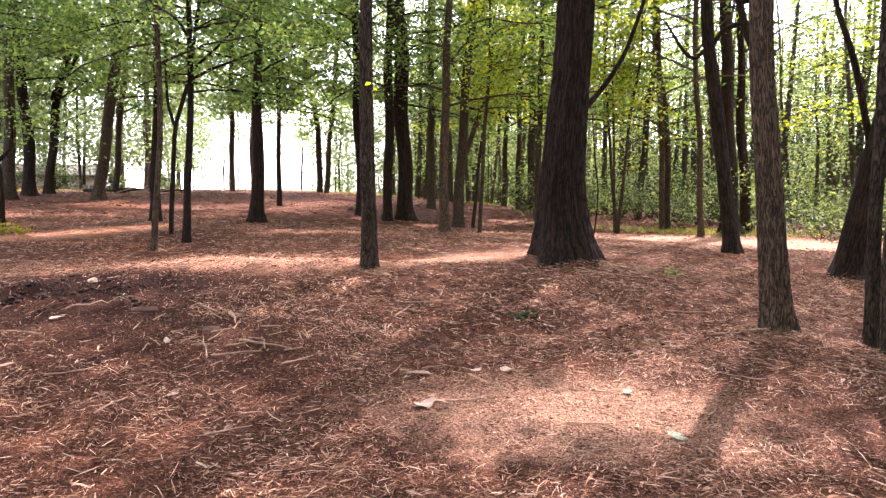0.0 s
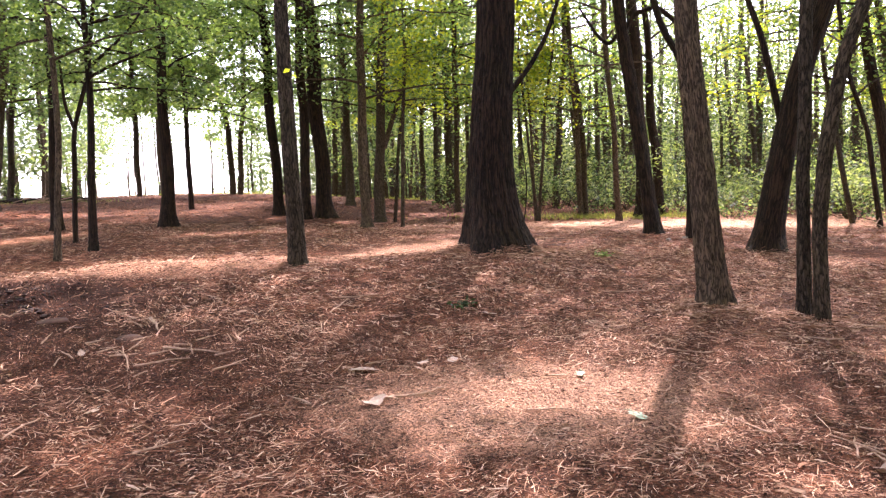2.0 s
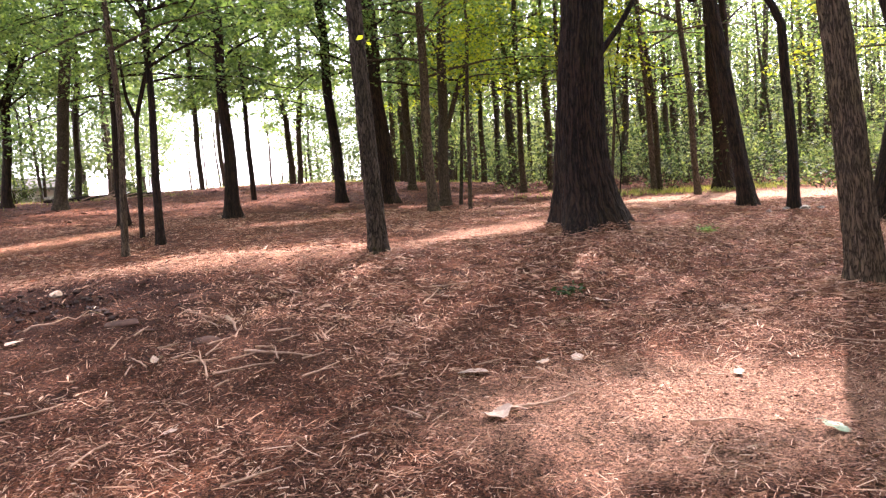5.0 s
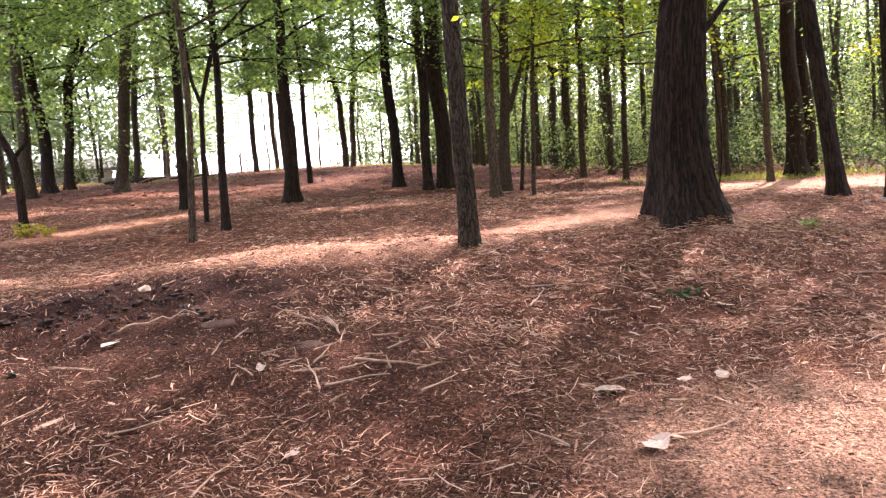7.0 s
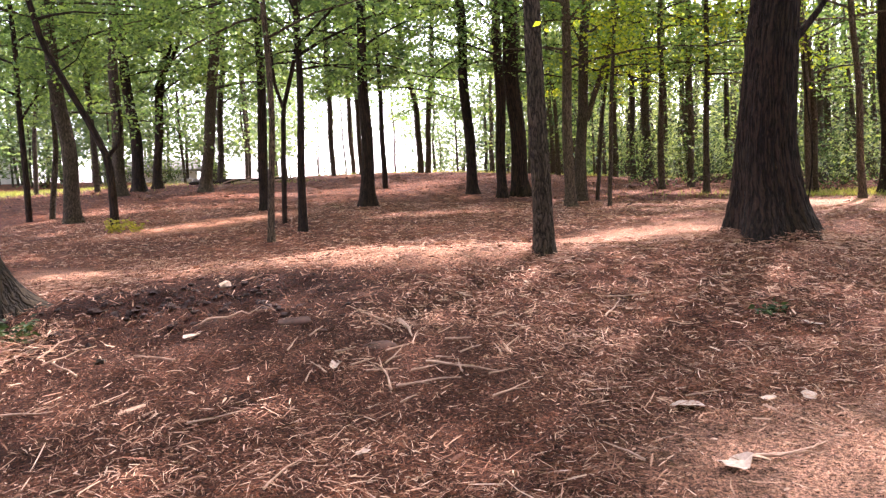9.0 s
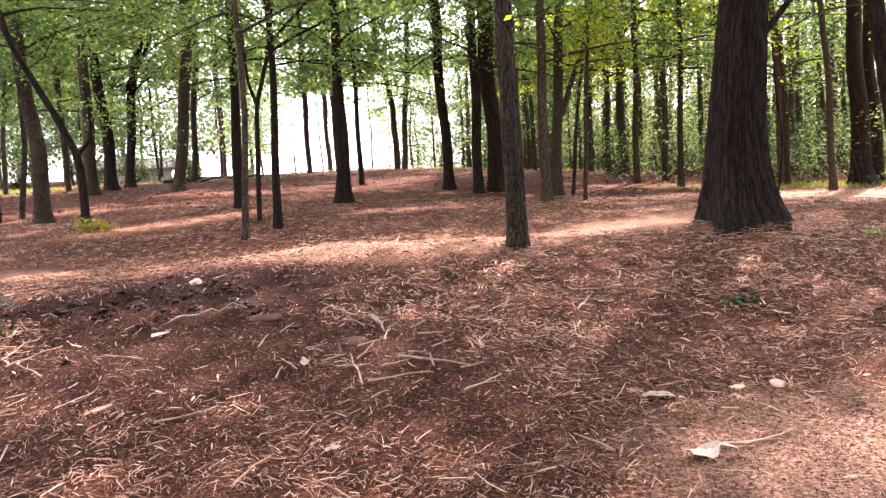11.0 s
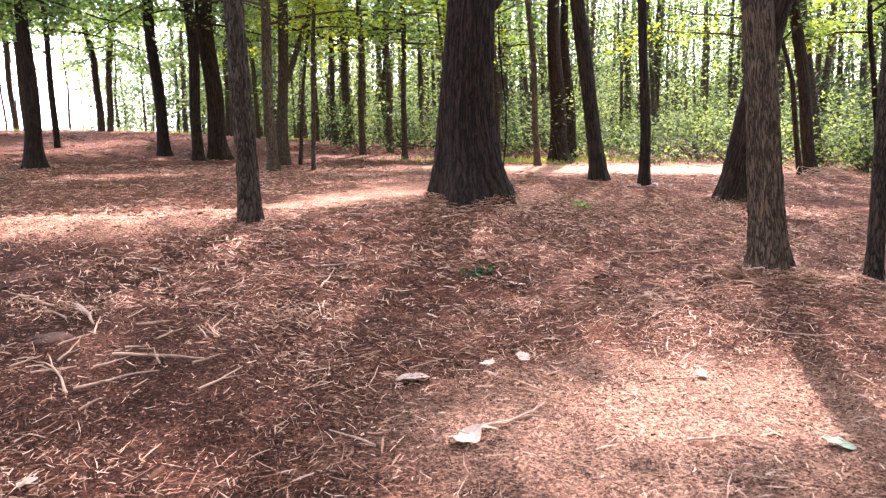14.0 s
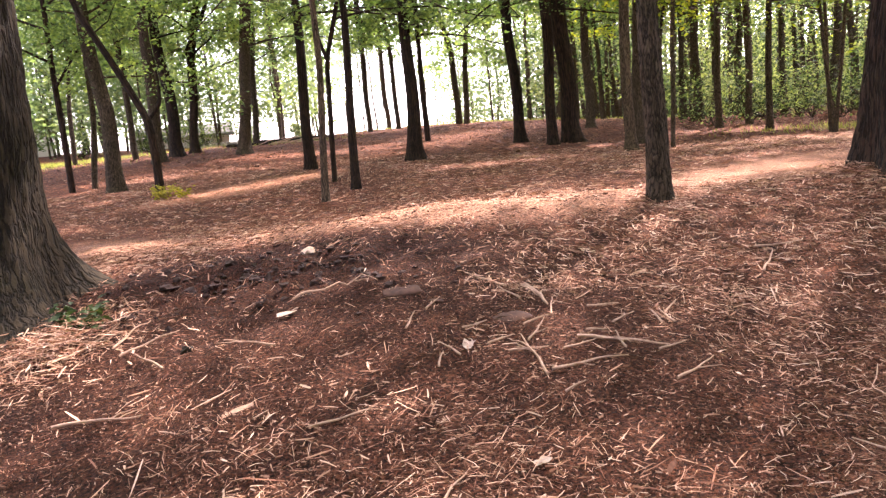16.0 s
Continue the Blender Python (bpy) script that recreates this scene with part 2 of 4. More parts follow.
def tube(points, radii, sides=6):
    """A tapered tube along points, with a cap ring drawn to a point at its end."""
    p = np.asarray(points, float)
    d = np.gradient(p, axis=0)
    d /= np.linalg.norm(d, axis=1, keepdims=True) + 1e-9
    ref = np.array([0.0, 0, 1]) if abs(d[0, 2]) < 0.8 else np.array([1.0, 0, 0])
    u = np.cross(d, ref)
    u /= np.linalg.norm(u, axis=1, keepdims=True) + 1e-9
    w = np.cross(d, u)
    a = np.arange(sides) * 2 * np.pi / sides
    ring = np.cos(a)[None, :, None] * u[:, None] + np.sin(a)[None, :, None] * w[:, None]
    v = (p[:, None] + ring * np.asarray(radii)[:, None, None]).reshape(-1, 3)
    i, j = np.meshgrid(np.arange(len(p) - 1), np.arange(sides), indexing="ij")
    k = (j + 1) % sides
    f = np.stack([i * sides + j, i * sides + k, (i + 1) * sides + k, (i + 1) * sides + j], -1).reshape(-1, 4)
    return v, f


def leaf_quads(pos, size, rng, flat=0.6, width=0.3):
    """Leaves as folded rhombs at the positions, turned at random, lying flatter as flat grows."""
    n = len(pos)
    size = np.broadcast_to(np.asarray(size, float), (n,))[:, None]
    az = rng.uniform(0, 2 * np.pi, n)
    d = np.stack([np.cos(az), np.sin(az), rng.normal(-0.25, 0.45, n)], -1)
    d /= np.linalg.norm(d, axis=1, keepdims=True)
    nrm = rng.normal(0, 1 - flat, (n, 3)) + np.array([0, 0, 1.0])
    side = np.cross(d, nrm)
    side /= np.linalg.norm(side, axis=1, keepdims=True) + 1e-9
    up = np.cross(side, d)
    size = size * rng.uniform(0.7, 1.3, (n, 1))
    mid = pos + d * size * 0.45
    lift = up * size * 0.08
    v = np.stack([pos, mid + side * size * width + lift, pos + d * size, mid - side * size * width + lift], 1).reshape(-1, 3)
    return v, np.arange(n * 4).reshape(-1, 4)


# ---- ground ----
def bump(x, y, cx, cy, sx, sy, h):
    return h * np.exp(-(((x - cx) / sx) ** 2) - ((y - cy) / sy) ** 2)


def eased(v, a):
    over = np.maximum(np.abs(v) - a, 0)
    return np.sign(v) * (np.minimum(np.abs(v), a) + a * 0.6 * (1 - np.exp(-over / (a * 0.6))))


def ground_z(x, y):
    """The lie of the land: a bank some eight metres ahead, a trodden hollow behind it, then a slow rise."""
    x, y = np.asarray(x, float), np.asarray(y, float)
    z = 0.0758 + -0.0198 * eased(x, 60) + 0.0236 * eased(y, 75)
    z = z + bump(x, y, -4, 7.5, 2.5, 2.2, 0.288)
    z = z + bump(x, y, -1.5, 8.6, 2.2, 1.8, 0.385)
    z = z + bump(x, y, 1.7, 9.4, 1.8, 1.8, 0.301)
    z = z + bump(x, y, -2.3, 6, 1.5, 1.3, 0.107)
    z = z + bump(x, y, 3.2, 6.3, 1.6, 1.6, 0.082)
    z = z + bump(x, y, 0.5, 5.5, 2.5, 1.6, 0.047)
    z = z + bump(x, y, -5, 13, 4, 3, -0.134)
    z = z + bump(x, y, 1, 14, 5, 4, 0.133)
    z = z + bump(x, y, 7, 13, 4, 4, 0.131)
    z = z + bump(x, y, -12, 24, 6, 7, 0.186)
    z = z + bump(x, y, 0, 24, 6, 6, -0.095)
    z = z + bump(x, y, 9, 24, 6, 7, -0.142)
    z = z + bump(x, y, -6, 38, 10, 9, 0.420)
    z = z + bump(x, y, 10, 40, 10, 10, -0.202)
    z = z + bump(x, y, -16, 34, 7, 8, 0.161)
    z = z + bump(x, y, -9, 43, 8, 6, 0.160)
    z = z + bump(x, y, -2, 30, 5, 5, 0.118)
    z = z + bump(x, y, 4, 32, 5, 5, -0.036)
    z = z + bump(x, y, -13, 19, 4, 4, -0.155)
    z = z + bump(x, y, -19, 29, 6, 6, 0.117)
    z = z + bump(x, y, 16, 14, 7, 7, -0.042)
    far = np.maximum(np.hypot(x, y) - 80, 0)
    return z + bump(x, y, 2, 90, 38, 30, -3.2) - 5.0 * (1 - np.exp(-far / 50))


def rough_z(x, y):
    """Small unevenness of the near ground."""
    f = np.exp(-((np.hypot(x, y - 5) / 16) ** 2))
    z = 0.016 * np.sin(3.1 * x + 1.3 * np.sin(2.3 * y)) * np.sin(2.7 * y + 1.1 * np.sin(1.9 * x))
    z = z + 0.008 * np.sin(8.3 * x + 2.1 * np.sin(5.1 * y)) * np.sin(7.7 * y + 1.7 * np.sin(6.3 * x))
    hollow = np.exp(-(((x + 3.5) / 1.1) ** 2) - ((y - 6.55) / 0.6) ** 2)
    z = z + 0.05 * hollow * np.sin(13 * x + 3 * np.sin(9 * y)) * np.sin(15 * y + 2 * np.sin(11 * x)) + 0.02 * hollow * np.sin(29 * x + 17 * y)
    return z * f


def land(x, y):
    return ground_z(x, y) + rough_z(np.asarray(x, float), np.asarray(y, float))


def graded(lo, hi, fine, far):
    core = np.arange(lo, hi + fine / 2, fine)
    out, step, v = [], fine, 0.0
    while v < far:
        step *= 1.09
        v += step
        out.append(v)
    out = np.array(out)
    return np.concatenate([lo - out[::-1], core, hi + out])


gx, gy = graded(-6.5, 6.5, 0.07, 900), graded(1.5, 11.5, 0.07, 900)
GX, GY = np.meshgrid(gx, gy, indexing="ij")
GZ = land(GX, GY)
GZ = GZ + np.random.default_rng(4).normal(0, 0.004, GZ.shape) * np.exp(-((np.hypot(GX, GY - 5) / 9) ** 4))
gi, gj = np.meshgrid(np.arange(len(gx) - 1), np.arange(len(gy) - 1), indexing="ij")
ny = len(gy)
gf = np.stack([gi * ny + gj, (gi + 1) * ny + gj, (gi + 1) * ny + gj + 1, gi * ny + gj + 1], -1).reshape(-1, 4)
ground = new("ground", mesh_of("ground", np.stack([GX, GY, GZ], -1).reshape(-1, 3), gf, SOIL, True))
tagged(ground, "reddish-brown forest floor of soil and shredded bark", "ground", kind="structure")


# ---- trees ----
fleck = random.Random(31)
FLECKS = [(fleck.uniform(-7, 2.4), fleck.uniform(5.6, 11), fleck.uniform(0.22, 0.45), fleck.uniform(30, 90)) for _ in range(34)]
FLECKS += [(fleck.uniform(-12, 12), fleck.uniform(11, 28), fleck.uniform(0.35, 0.9), fleck.uniform(20, 90)) for _ in range(40)]


def sun_gap(p):
    """True for places in the canopy through whose gaps the sun reaches the open spots of the floor."""
    s = (p[:, 2] - 0.45) / SUN_DIR.z
    x, y = p[:, 0] - s * SUN_DIR.x, p[:, 1] - s * SUN_DIR.y
    hit = np.zeros(len(p), bool)

    def spot(cx, cy, rx, ry, turn=0.0):
        c, q = math.cos(radians(turn)), math.sin(radians(turn))
        u, v = (x - cx) * c + (y - cy) * q, -(x - cx) * q + (y - cy) * c
        th = np.arctan2(v / ry, u / rx)
        edge = 1 + 0.28 * np.sin(3 * th + 4 * cx) + 0.2 * np.sin(7 * th + 9 * cy) + 0.12 * np.sin(15 * th)
        hit[:] |= (u / rx) ** 2 + (v / ry) ** 2 < edge

    spot(1.05, 4.82, 0.95, 0.5, 8)
    spot(1.75, 5.2, 0.45, 0.4, 20)
    spot(1.75, 4.2, 0.4, 0.25, -12)
    spot(1.25, 5.5, 0.4, 0.55, -20)
    spot(1.8, 5.9, 0.5, 0.22)
    spot(2.2, 3.5, 0.5, 0.3)
    spot(-1.2, 3.5, 0.7, 0.3)
    spot(1.2, 7.8, 0.45, 0.4, 30)
    spot(1.75, 7.45, 0.3, 0.25)
    spot(-5.9, 9.5, 1.6, 0.5, -35)
    spot(-3.6, 8.25, 1.4, 0.42, -6)
    spot(-1.9, 8.25, 0.9, 0.4, 10)
    spot(-0.7, 9.6, 1.2, 0.5, 50)
    spot(0.0, 11.4, 1.2, 0.6, 60)
    spot(0.8, 12.7, 1.3, 0.7, 30)
    spot(1.5, 15.2, 1.0, 0.6, 20)
    spot(2.9, 12.9, 1.4, 0.6, 10)
    spot(4.5, 16.5, 2.5, 0.8, 10)
    spot(5.8, 17.7, 2.0, 1.1)
    spot(-3.0, 18.5, 2.2, 0.6, 8)
    spot(3.0, 20.5, 2.6, 0.8, 5)
    spot(-9.5, 24.0, 3.0, 0.8, 15)
    spot(5.0, 26.0, 3.4, 1.0)
    spot(11.3, 13.8, 2.4, 0.8, -10)
    spot(6.6, 10.2, 1.3, 0.5, 10)
    spot(-7.8, 16.7, 2.4, 0.6, 63)
    spot(9.0, 20.5, 6.0, 2.6, -5)
    spot(-12.5, 20.0, 2.2, 0.5, 15)
    spot(-23.0, 30.0, 7.0, 6.0)
    for cx, cy, size, turn in FLECKS:
        spot(cx, cy, size, size * 0.55, turn)
    return hit


def plates(a, h, n, rng):
    """Uneven relief of bark plates: random heights on a grid of n columns round the trunk, blended between."""
    g = rng.uniform(-0.9, 0.9, (int(h.max() / 0.17) + 8, n))
    g[:, -1] = g[:, 0]
    u, v = a / (2 * np.pi) * n, (h + 0.4) / 0.17 + rng.uniform(0, 1, n)[(a / (2 * np.pi) * n).astype(int) % n]
    v = np.clip(v, 0, len(g) - 2)
    i, j = v.astype(int), u.astype(int) % n
    fv, fu, q = v - i, u - np.floor(u), (j + 1) % n
    return (g[i, j] * (1 - fu) + g[i, q] * fu) * (1 - fv) + (g[i + 1, j] * (1 - fu) + g[i + 1, q] * fu) * fv


def trunk_mesh(name, way, r0, r1, flare, height, fine, rng, mat, swell):
    """A tapering trunk along the way, with root flare; fine: number of sides, with bark ridges as real relief from 40 up."""
    sides = fine or 14
    hs = np.concatenate([np.arange(-0.3, 0.6, 0.03), np.arange(0.6, min(height, 5.6), 0.045), np.linspace(min(height, 5.6), height, 22)[1:]]) if fine else np.concatenate([np.linspace(-0.3, 0.7, 9), np.arange(0.95, height, 0.3), [height]])
    pts = np.array([(0.0, 0, -0.4), (0.0, 0, 0)] + [tuple(w) for w in way])
    last, prev = pts[-1], pts[-2]
    slope = (last[:2] - prev[:2]) / max(last[2] - prev[2], 0.2) * 0.6
    ext = [(*(last[:2] + slope * (h - last[2]) * 0.8 + rng.normal(0, 0.06, 2)), h) for h in np.linspace(last[2], height, 4)[1:]]
    pts = np.concatenate([pts, np.array(ext)])
    dense = np.linspace(-0.4, height, 240)
    cx, cy = np.interp(dense, pts[:, 2], pts[:, 0]), np.interp(dense, pts[:, 2], pts[:, 1])
    k = max(3, int(0.55 / (height / 240))) | 1
    ker = np.hanning(k + 2)[1:-1]
    ker /= ker.sum()
    soft = lambda v: np.convolve(np.pad(v, k // 2, mode="edge"), ker, "valid")  # noqa: E731
    cx, cy = soft(cx), soft(cy)
    wob = 0.0 if fine else 0.2 * r0
    cx = cx + wob * np.sin(dense * 1.7 + rng.uniform(0, 6)) * np.clip(dense, 0, 1)
    cy = cy + wob * np.sin(dense * 1.4 + rng.uniform(0, 6)) * np.clip(dense, 0, 1)
    X, Y = np.interp(hs, dense, cx), np.interp(hs, dense, cy)
    R = np.interp(hs, [-0.4, 0, last[2], height], [r0, r0, r1, max(0.012, r1 * 0.15)])
    a = np.arange(sides) * 2 * np.pi / sides
    lob = 1 + 0.34 * np.sin(5 * a + rng.uniform(0, 6)) + 0.3 * np.sin(3 * a + rng.uniform(0, 6))
    fl = flare * np.exp(-np.clip(hs, -0.1, None) / (swell or 0.16 + 1.1 * flare))
    rad = R[:, None] + fl[:, None] * lob[None] + R[:, None] * 0.05 * np.sin(2 * a[None] + hs[:, None] * 0.7 + rng.uniform(0, 6))
    if fine >= 40:
        n = max(9, int(2 * np.pi * r0 / (0.034 if r0 > 0.2 else 0.02)))
        A, Hh = np.meshgrid(a, hs)
        warp = 0.35 * np.sin(Hh * 5.1 + 3 * np.sin(2 * A)) + 0.25 * np.sin(Hh * 11.7 + 5 * A) + 0.2 * np.sin(Hh * 23.0 - 9 * A)
        ridge = np.abs(np.sin(A * n / 2 + warp)) + 0.5 * np.abs(np.sin(A * n + 1.7 * warp + Hh * 3))
        crack = 0.85 + 0.15 * np.sin(Hh * 31 + 4 * np.sin(A * n / 2) + 7 * np.sin(3 * A))
        depth = 0.04 * r0 + 0.002
        rad = rad + depth * (ridge * crack - 0.7) + depth * plates(A, Hh, n, rng) + rng.normal(0, depth * 0.06, rad.shape)
    v = np.stack([X[:, None] + rad * np.cos(a), Y[:, None] + rad * np.sin(a), hs[:, None] + 0 * rad], -1).reshape(-1, 3)
    i, j = np.meshgrid(np.arange(len(hs) - 1), np.arange(sides), indexing="ij")
    q = (j + 1) % sides
    f = np.stack([i * sides + j, i * sides + q, (i + 1) * sides + q, (i + 1) * sides + j], -1).reshape(-1, 4)
    grain = np.stack([R[:, None] * np.cos(a), R[:, None] * np.sin(a), hs[:, None] - fl[:, None] * lob[None]], -1).reshape(-1, 3)
    return mesh_of(name, v, f, mat, True, grain), (lambda h: (np.interp(h, dense, cx), np.interp(h, dense, cy), np.interp(h, hs, R)))


COUNT = [0]
CLOSED = {}


def evenly(p, rng):
    """Which leaves of the high crowns stay: each half metre of the canopy, seen along the sun's way, closes only so far."""
    s = p[:, 2] / SUN_DIR.z
    cells = np.floor(np.stack([p[:, 0] - s * SUN_DIR.x, p[:, 1] - s * SUN_DIR.y], -1) * 2).astype(int)
    keep = np.zeros(len(p), bool)
    for n in rng.permutation(len(p)):
        c = (int(cells[n, 0]), int(cells[n, 1]))
        if CLOSED.get(c, 0) < 20:
            CLOSED[c] = CLOSED.get(c, 0) + 1
            keep[n] = True
    return keep


KINDS = {
    "dark_bark": "dark-barked slender woodland tree with green leaves",
    "mossy_bark": "large tree with dark mossy bark",
    "grey_bark": "grey-brown woodland tree with a straight trunk",
    "pale_bark": "pale-barked thin woodland tree in leaf",
}


def tree(x, y, way, r0, r1, bark="dark_bark", fine=0, flare=0.0, height=11.0, crown=4.0, limbs=(), label="", sapling=0, swell=0.0, sprig=()):
    """One tree: trunk along way (offsets and heights above its foot), bare limbs, leafy branches and crown."""
    COUNT[0] += 1
    rng = np.random.default_rng(100 + COUNT[0])
    height = height if sapling else height * 1.5
    z = float(land(x, y))
    root = new("sapling" if sapling else "tree")
    root.location = (x, y, z)
    tagged(root, label or ("thin leafy sapling stem on the forest floor" if sapling else KINDS[bark]), "tree", "woodland trees")
    mat = BARK[bark]
    me, at = trunk_mesh("trunk", way, r0, r1, flare, height, fine, rng, mat, swell)
    part("trunk", me, root)
    for limb in limbs:
        p = np.array(limb)
        t = np.linspace(0, 1, 4 * len(p))
        s = np.linspace(0, 1, len(p))
        path = np.stack([np.interp(t, s, p[:, n]) for n in range(4)], -1)
        path[1:-1] = (path[:-2] + path[1:-1] + path[2:]) / 3
        part("limb", mesh_of("limb", *tube(path[:, :3], path[:, 3], 8), mat, True), root)
    for sx, sy, sh in sprig:
        tip = np.array([sx + 0.03, sy - 0.05, sh - 0.07])
        twig = tube([(sx * 0.3, sy * 0.3, sh - 0.02), (sx, sy, sh), tip], [0.004, 0.003, 0.002], 5)
        blades = leaf_quads(np.array([tip, tip + (0.02, 0, 0.03), tip + (-0.02, -0.01, 0.06)]), 0.075, rng, 0.2)
        hung = part("sprig", mesh_of("sprig", *twig, mat), root)
        part("sprig_leaf", mesh_of("sprig_leaf", *blades, YELLOW_LEAVES), hung, "yellowed hanging leaves")
    far = math.hypot(x, y - 1)
    seen = 3.2 + 0.29 * far
    small, large = [], []
    count = 9 if sapling else min(38, int(2.5 * (height - crown)))
    spread = (0.9 if sapling else 2.5) * (0.75 + 0.025 * height)
    for n in range(count):
        h = crown + (height * 0.97 - crown) * (n + rng.uniform(0, 0.8)) / count
        az = n * 2.4 + rng.uniform(-0.5, 0.5)
        long = spread * (1.15 - 0.55 * (h - crown) / (height - crown)) * rng.uniform(0.6, 1.3)
        rise = rng.uniform(-0.05, 0.7)
        bx, by, br = at(h)
        t = np.linspace(0, 1, 6)[:, None]
        way_out = np.array([math.cos(az), math.sin(az), rise])
        p = np.array([bx, by, h]) + way_out * long * t + np.array([0, 0, -0.22 * long]) * t**2 + rng.normal(0, 0.05, (6, 3)) * t
        rr = min(br * 0.5, 0.035) * (1 - 0.85 * t[:, 0]) + 0.003
        pieces = [tube(p, rr, 5)]
        for k in (0.3, 0.5, 0.68, 0.85, 1.0):
            on = np.array([np.interp(k, t[:, 0], p[:, m]) for m in range(3)])
            end = on + rng.normal(0, 0.38, 3) * np.array([1, 1, 0.6])
            pieces.append(tube([on, (on + end) / 2 + rng.normal(0, 0.04, 3), end], [0.009, 0.006, 0.003], 3))
            c = (on + end) / 2
            if c[2] < seen:
                for q in range(3):
                    m = int(rng.integers(12, 32) * (0.8 if sapling else 1.35 if x < -1 else 1.1))
                    cc = c + rng.normal(0, 0.34, 3) * np.array([1, 1, 0.6])
                    small.append(cc + rng.normal(0, 1, (m, 3)) * np.array([0.25, 0.25, 0.12]))
            else:
                large.append(c + rng.normal(0, 1, (40, 3)) * np.array([0.85, 0.85, 0.45]))
        part("branch", mesh_of("branch", *joined(pieces), mat, True), root)
    foot = np.array([x, y, z])
    chunks = []
    for group, size in ((small, max(0.10, 0.0052 * far)), (large, 0.265)):
        if group:
            g = np.concatenate(group)
            g = g[~(sun_gap(g + foot) & (rng.random(len(g)) < 0.95))]
            g = g if group is small else g[evenly(g + foot, rng)]
            if len(g):
                chunks.append(leaf_quads(g, size, rng, 0.42))
    yellow = sapling or (x > 1 and rng.random() < 0.33)
    part("crown", mesh_of("crown", *joined(chunks), YELLOW_LEAVES if yellow else LEAVES), root)
    return root


tree(1.60, 9.66, [(-0.06, 0.02, 0.87), (-0.04, 0.01, 1.37), (-0.01, 0.0, 1.93), (0.05, -0.01, 2.73)], 0.316, 0.228, bark='dark_bark', fine=170, flare=0.22, swell=0.46, height=17, crown=8, limbs=[[(0.2, 0.05, 2.0, 0.04), (0.5, 0.1, 2.35, 0.034), (0.75, 0.15, 2.75, 0.03), (0.95, 0.2, 3.3, 0.026), (1.2, 0.25, 4.2, 0.015)], [(0.33, 0.06, 1.95, 0.007), (0.37, 0.08, 1.45, 0.008), (0.43, 0.08, 1.0, 0.009), (0.42, 0.06, 0.7, 0.008), (0.38, 0.04, 0.4, 0.008)]], label='massive old oak with deeply furrowed dark bark and flared roots')
tree(-0.82, 8.24, [(0.0, 0.0, 0.6), (-0.02, 0.0, 1.08), (-0.04, 0.0, 2.25)], 0.084, 0.068, bark='grey_bark', fine=90, flare=0.03, height=12, sprig=[(0.03, -0.12, 2.06)], crown=6.5, label='slender straight tree with scaly grey-brown bark on the bank')
tree(3.05, 6.66, [(-0.05, 0.04, 0.69), (-0.1, 0.07, 1.38), (-0.19, 0.14, 2.49)], 0.126, 0.104, bark='pale_bark', fine=120, flare=0.07, swell=0.18, height=14, crown=7, label='straight tree with ridged greyish bark and a small root flare')
tree(-5.38, 6.43, [(0.1, 0.09, 1.17), (0.14, 0.12, 2.05)], 0.306, 0.284, bark='mossy_bark', fine=150, flare=0.42, swell=0.3, height=15, crown=8, label='large leaning tree with rough mossy dark brown bark and buttress roots')
tree(3.61, 4.40, [(0.03, -0.03, 1.09), (0.1, -0.08, 2.47)], 0.223, 0.181, bark='dark_bark', fine=120, flare=0.12, height=13, crown=7, label='dark-barked tree leaning beside the sunny patch')
tree(3.69, 6.29, [(-0.02, 0.01, 1.32), (-0.01, 0.0, 2.06), (-0.01, 0.0, 2.78)], 0.060, 0.050, bark='grey_bark', fine=48, flare=0.02, height=10, crown=5.5, label='slim tree of a close twin pair with mossy bark')
tree(3.73, 6.09, [(-0.03, 0.02, 0.84), (0.01, -0.01, 1.57), (0.12, -0.07, 2.27), (0.25, -0.15, 2.71)], 0.058, 0.052, bark='grey_bark', fine=48, flare=0.02, height=9, crown=5.5, label='slim bent tree of a close twin pair')
tree(6.19, 11.28, [(0.19, -0.1, 1.36), (0.41, -0.22, 2.66), (0.75, -0.41, 3.9)], 0.205, 0.165, bark='dark_bark', fine=48, flare=0.1, height=12, crown=6, limbs=[[(0.2, -0.1, 2.0, 0.055), (-0.04, 0.03, 3.3, 0.05), (-0.3, 0.13, 4.1, 0.04), (-0.6, 0.2, 5.6, 0.02)]], label='thick dark tree leaning strongly over')
tree(5.64, 14.36, [(-0.3, 0.15, 2.36), (-0.55, 0.27, 4.23)], 0.147, 0.109, bark='dark_bark', fine=40, flare=0.08, height=12, crown=6, limbs=[[(-0.5, 0.25, 3.9, 0.05), (-0.3, 0.2, 4.3, 0.05), (0.1, 0.05, 4.42, 0.05), (0.42, -0.1, 4.1, 0.045), (0.6, -0.15, 3.75, 0.03)], [(-0.52, 0.26, 4.0, 0.045), (-0.75, 0.35, 3.75, 0.04), (-0.95, 0.4, 3.9, 0.035), (-1.3, 0.5, 4.5, 0.02)]], label='smooth dark tree leaning, with an arching bare limb')
tree(5.91, 13.26, [(-0.03, 0.02, 1.6), (-0.08, 0.05, 3.11), (-0.46, 0.26, 3.84)], 0.092, 0.072, bark='dark_bark', flare=0.03, height=9, crown=4.5)
tree(9.40, 24.17, [(-0.2, 0.09, 3.47), (-0.34, 0.15, 6.71)], 0.255, 0.189, bark='dark_bark', flare=0.16, height=15, crown=7)
tree(10.25, 25.00, [(-0.24, 0.11, 3.18), (-0.36, 0.17, 5.82)], 0.178, 0.119, bark='dark_bark', flare=0.05, height=11, crown=5)
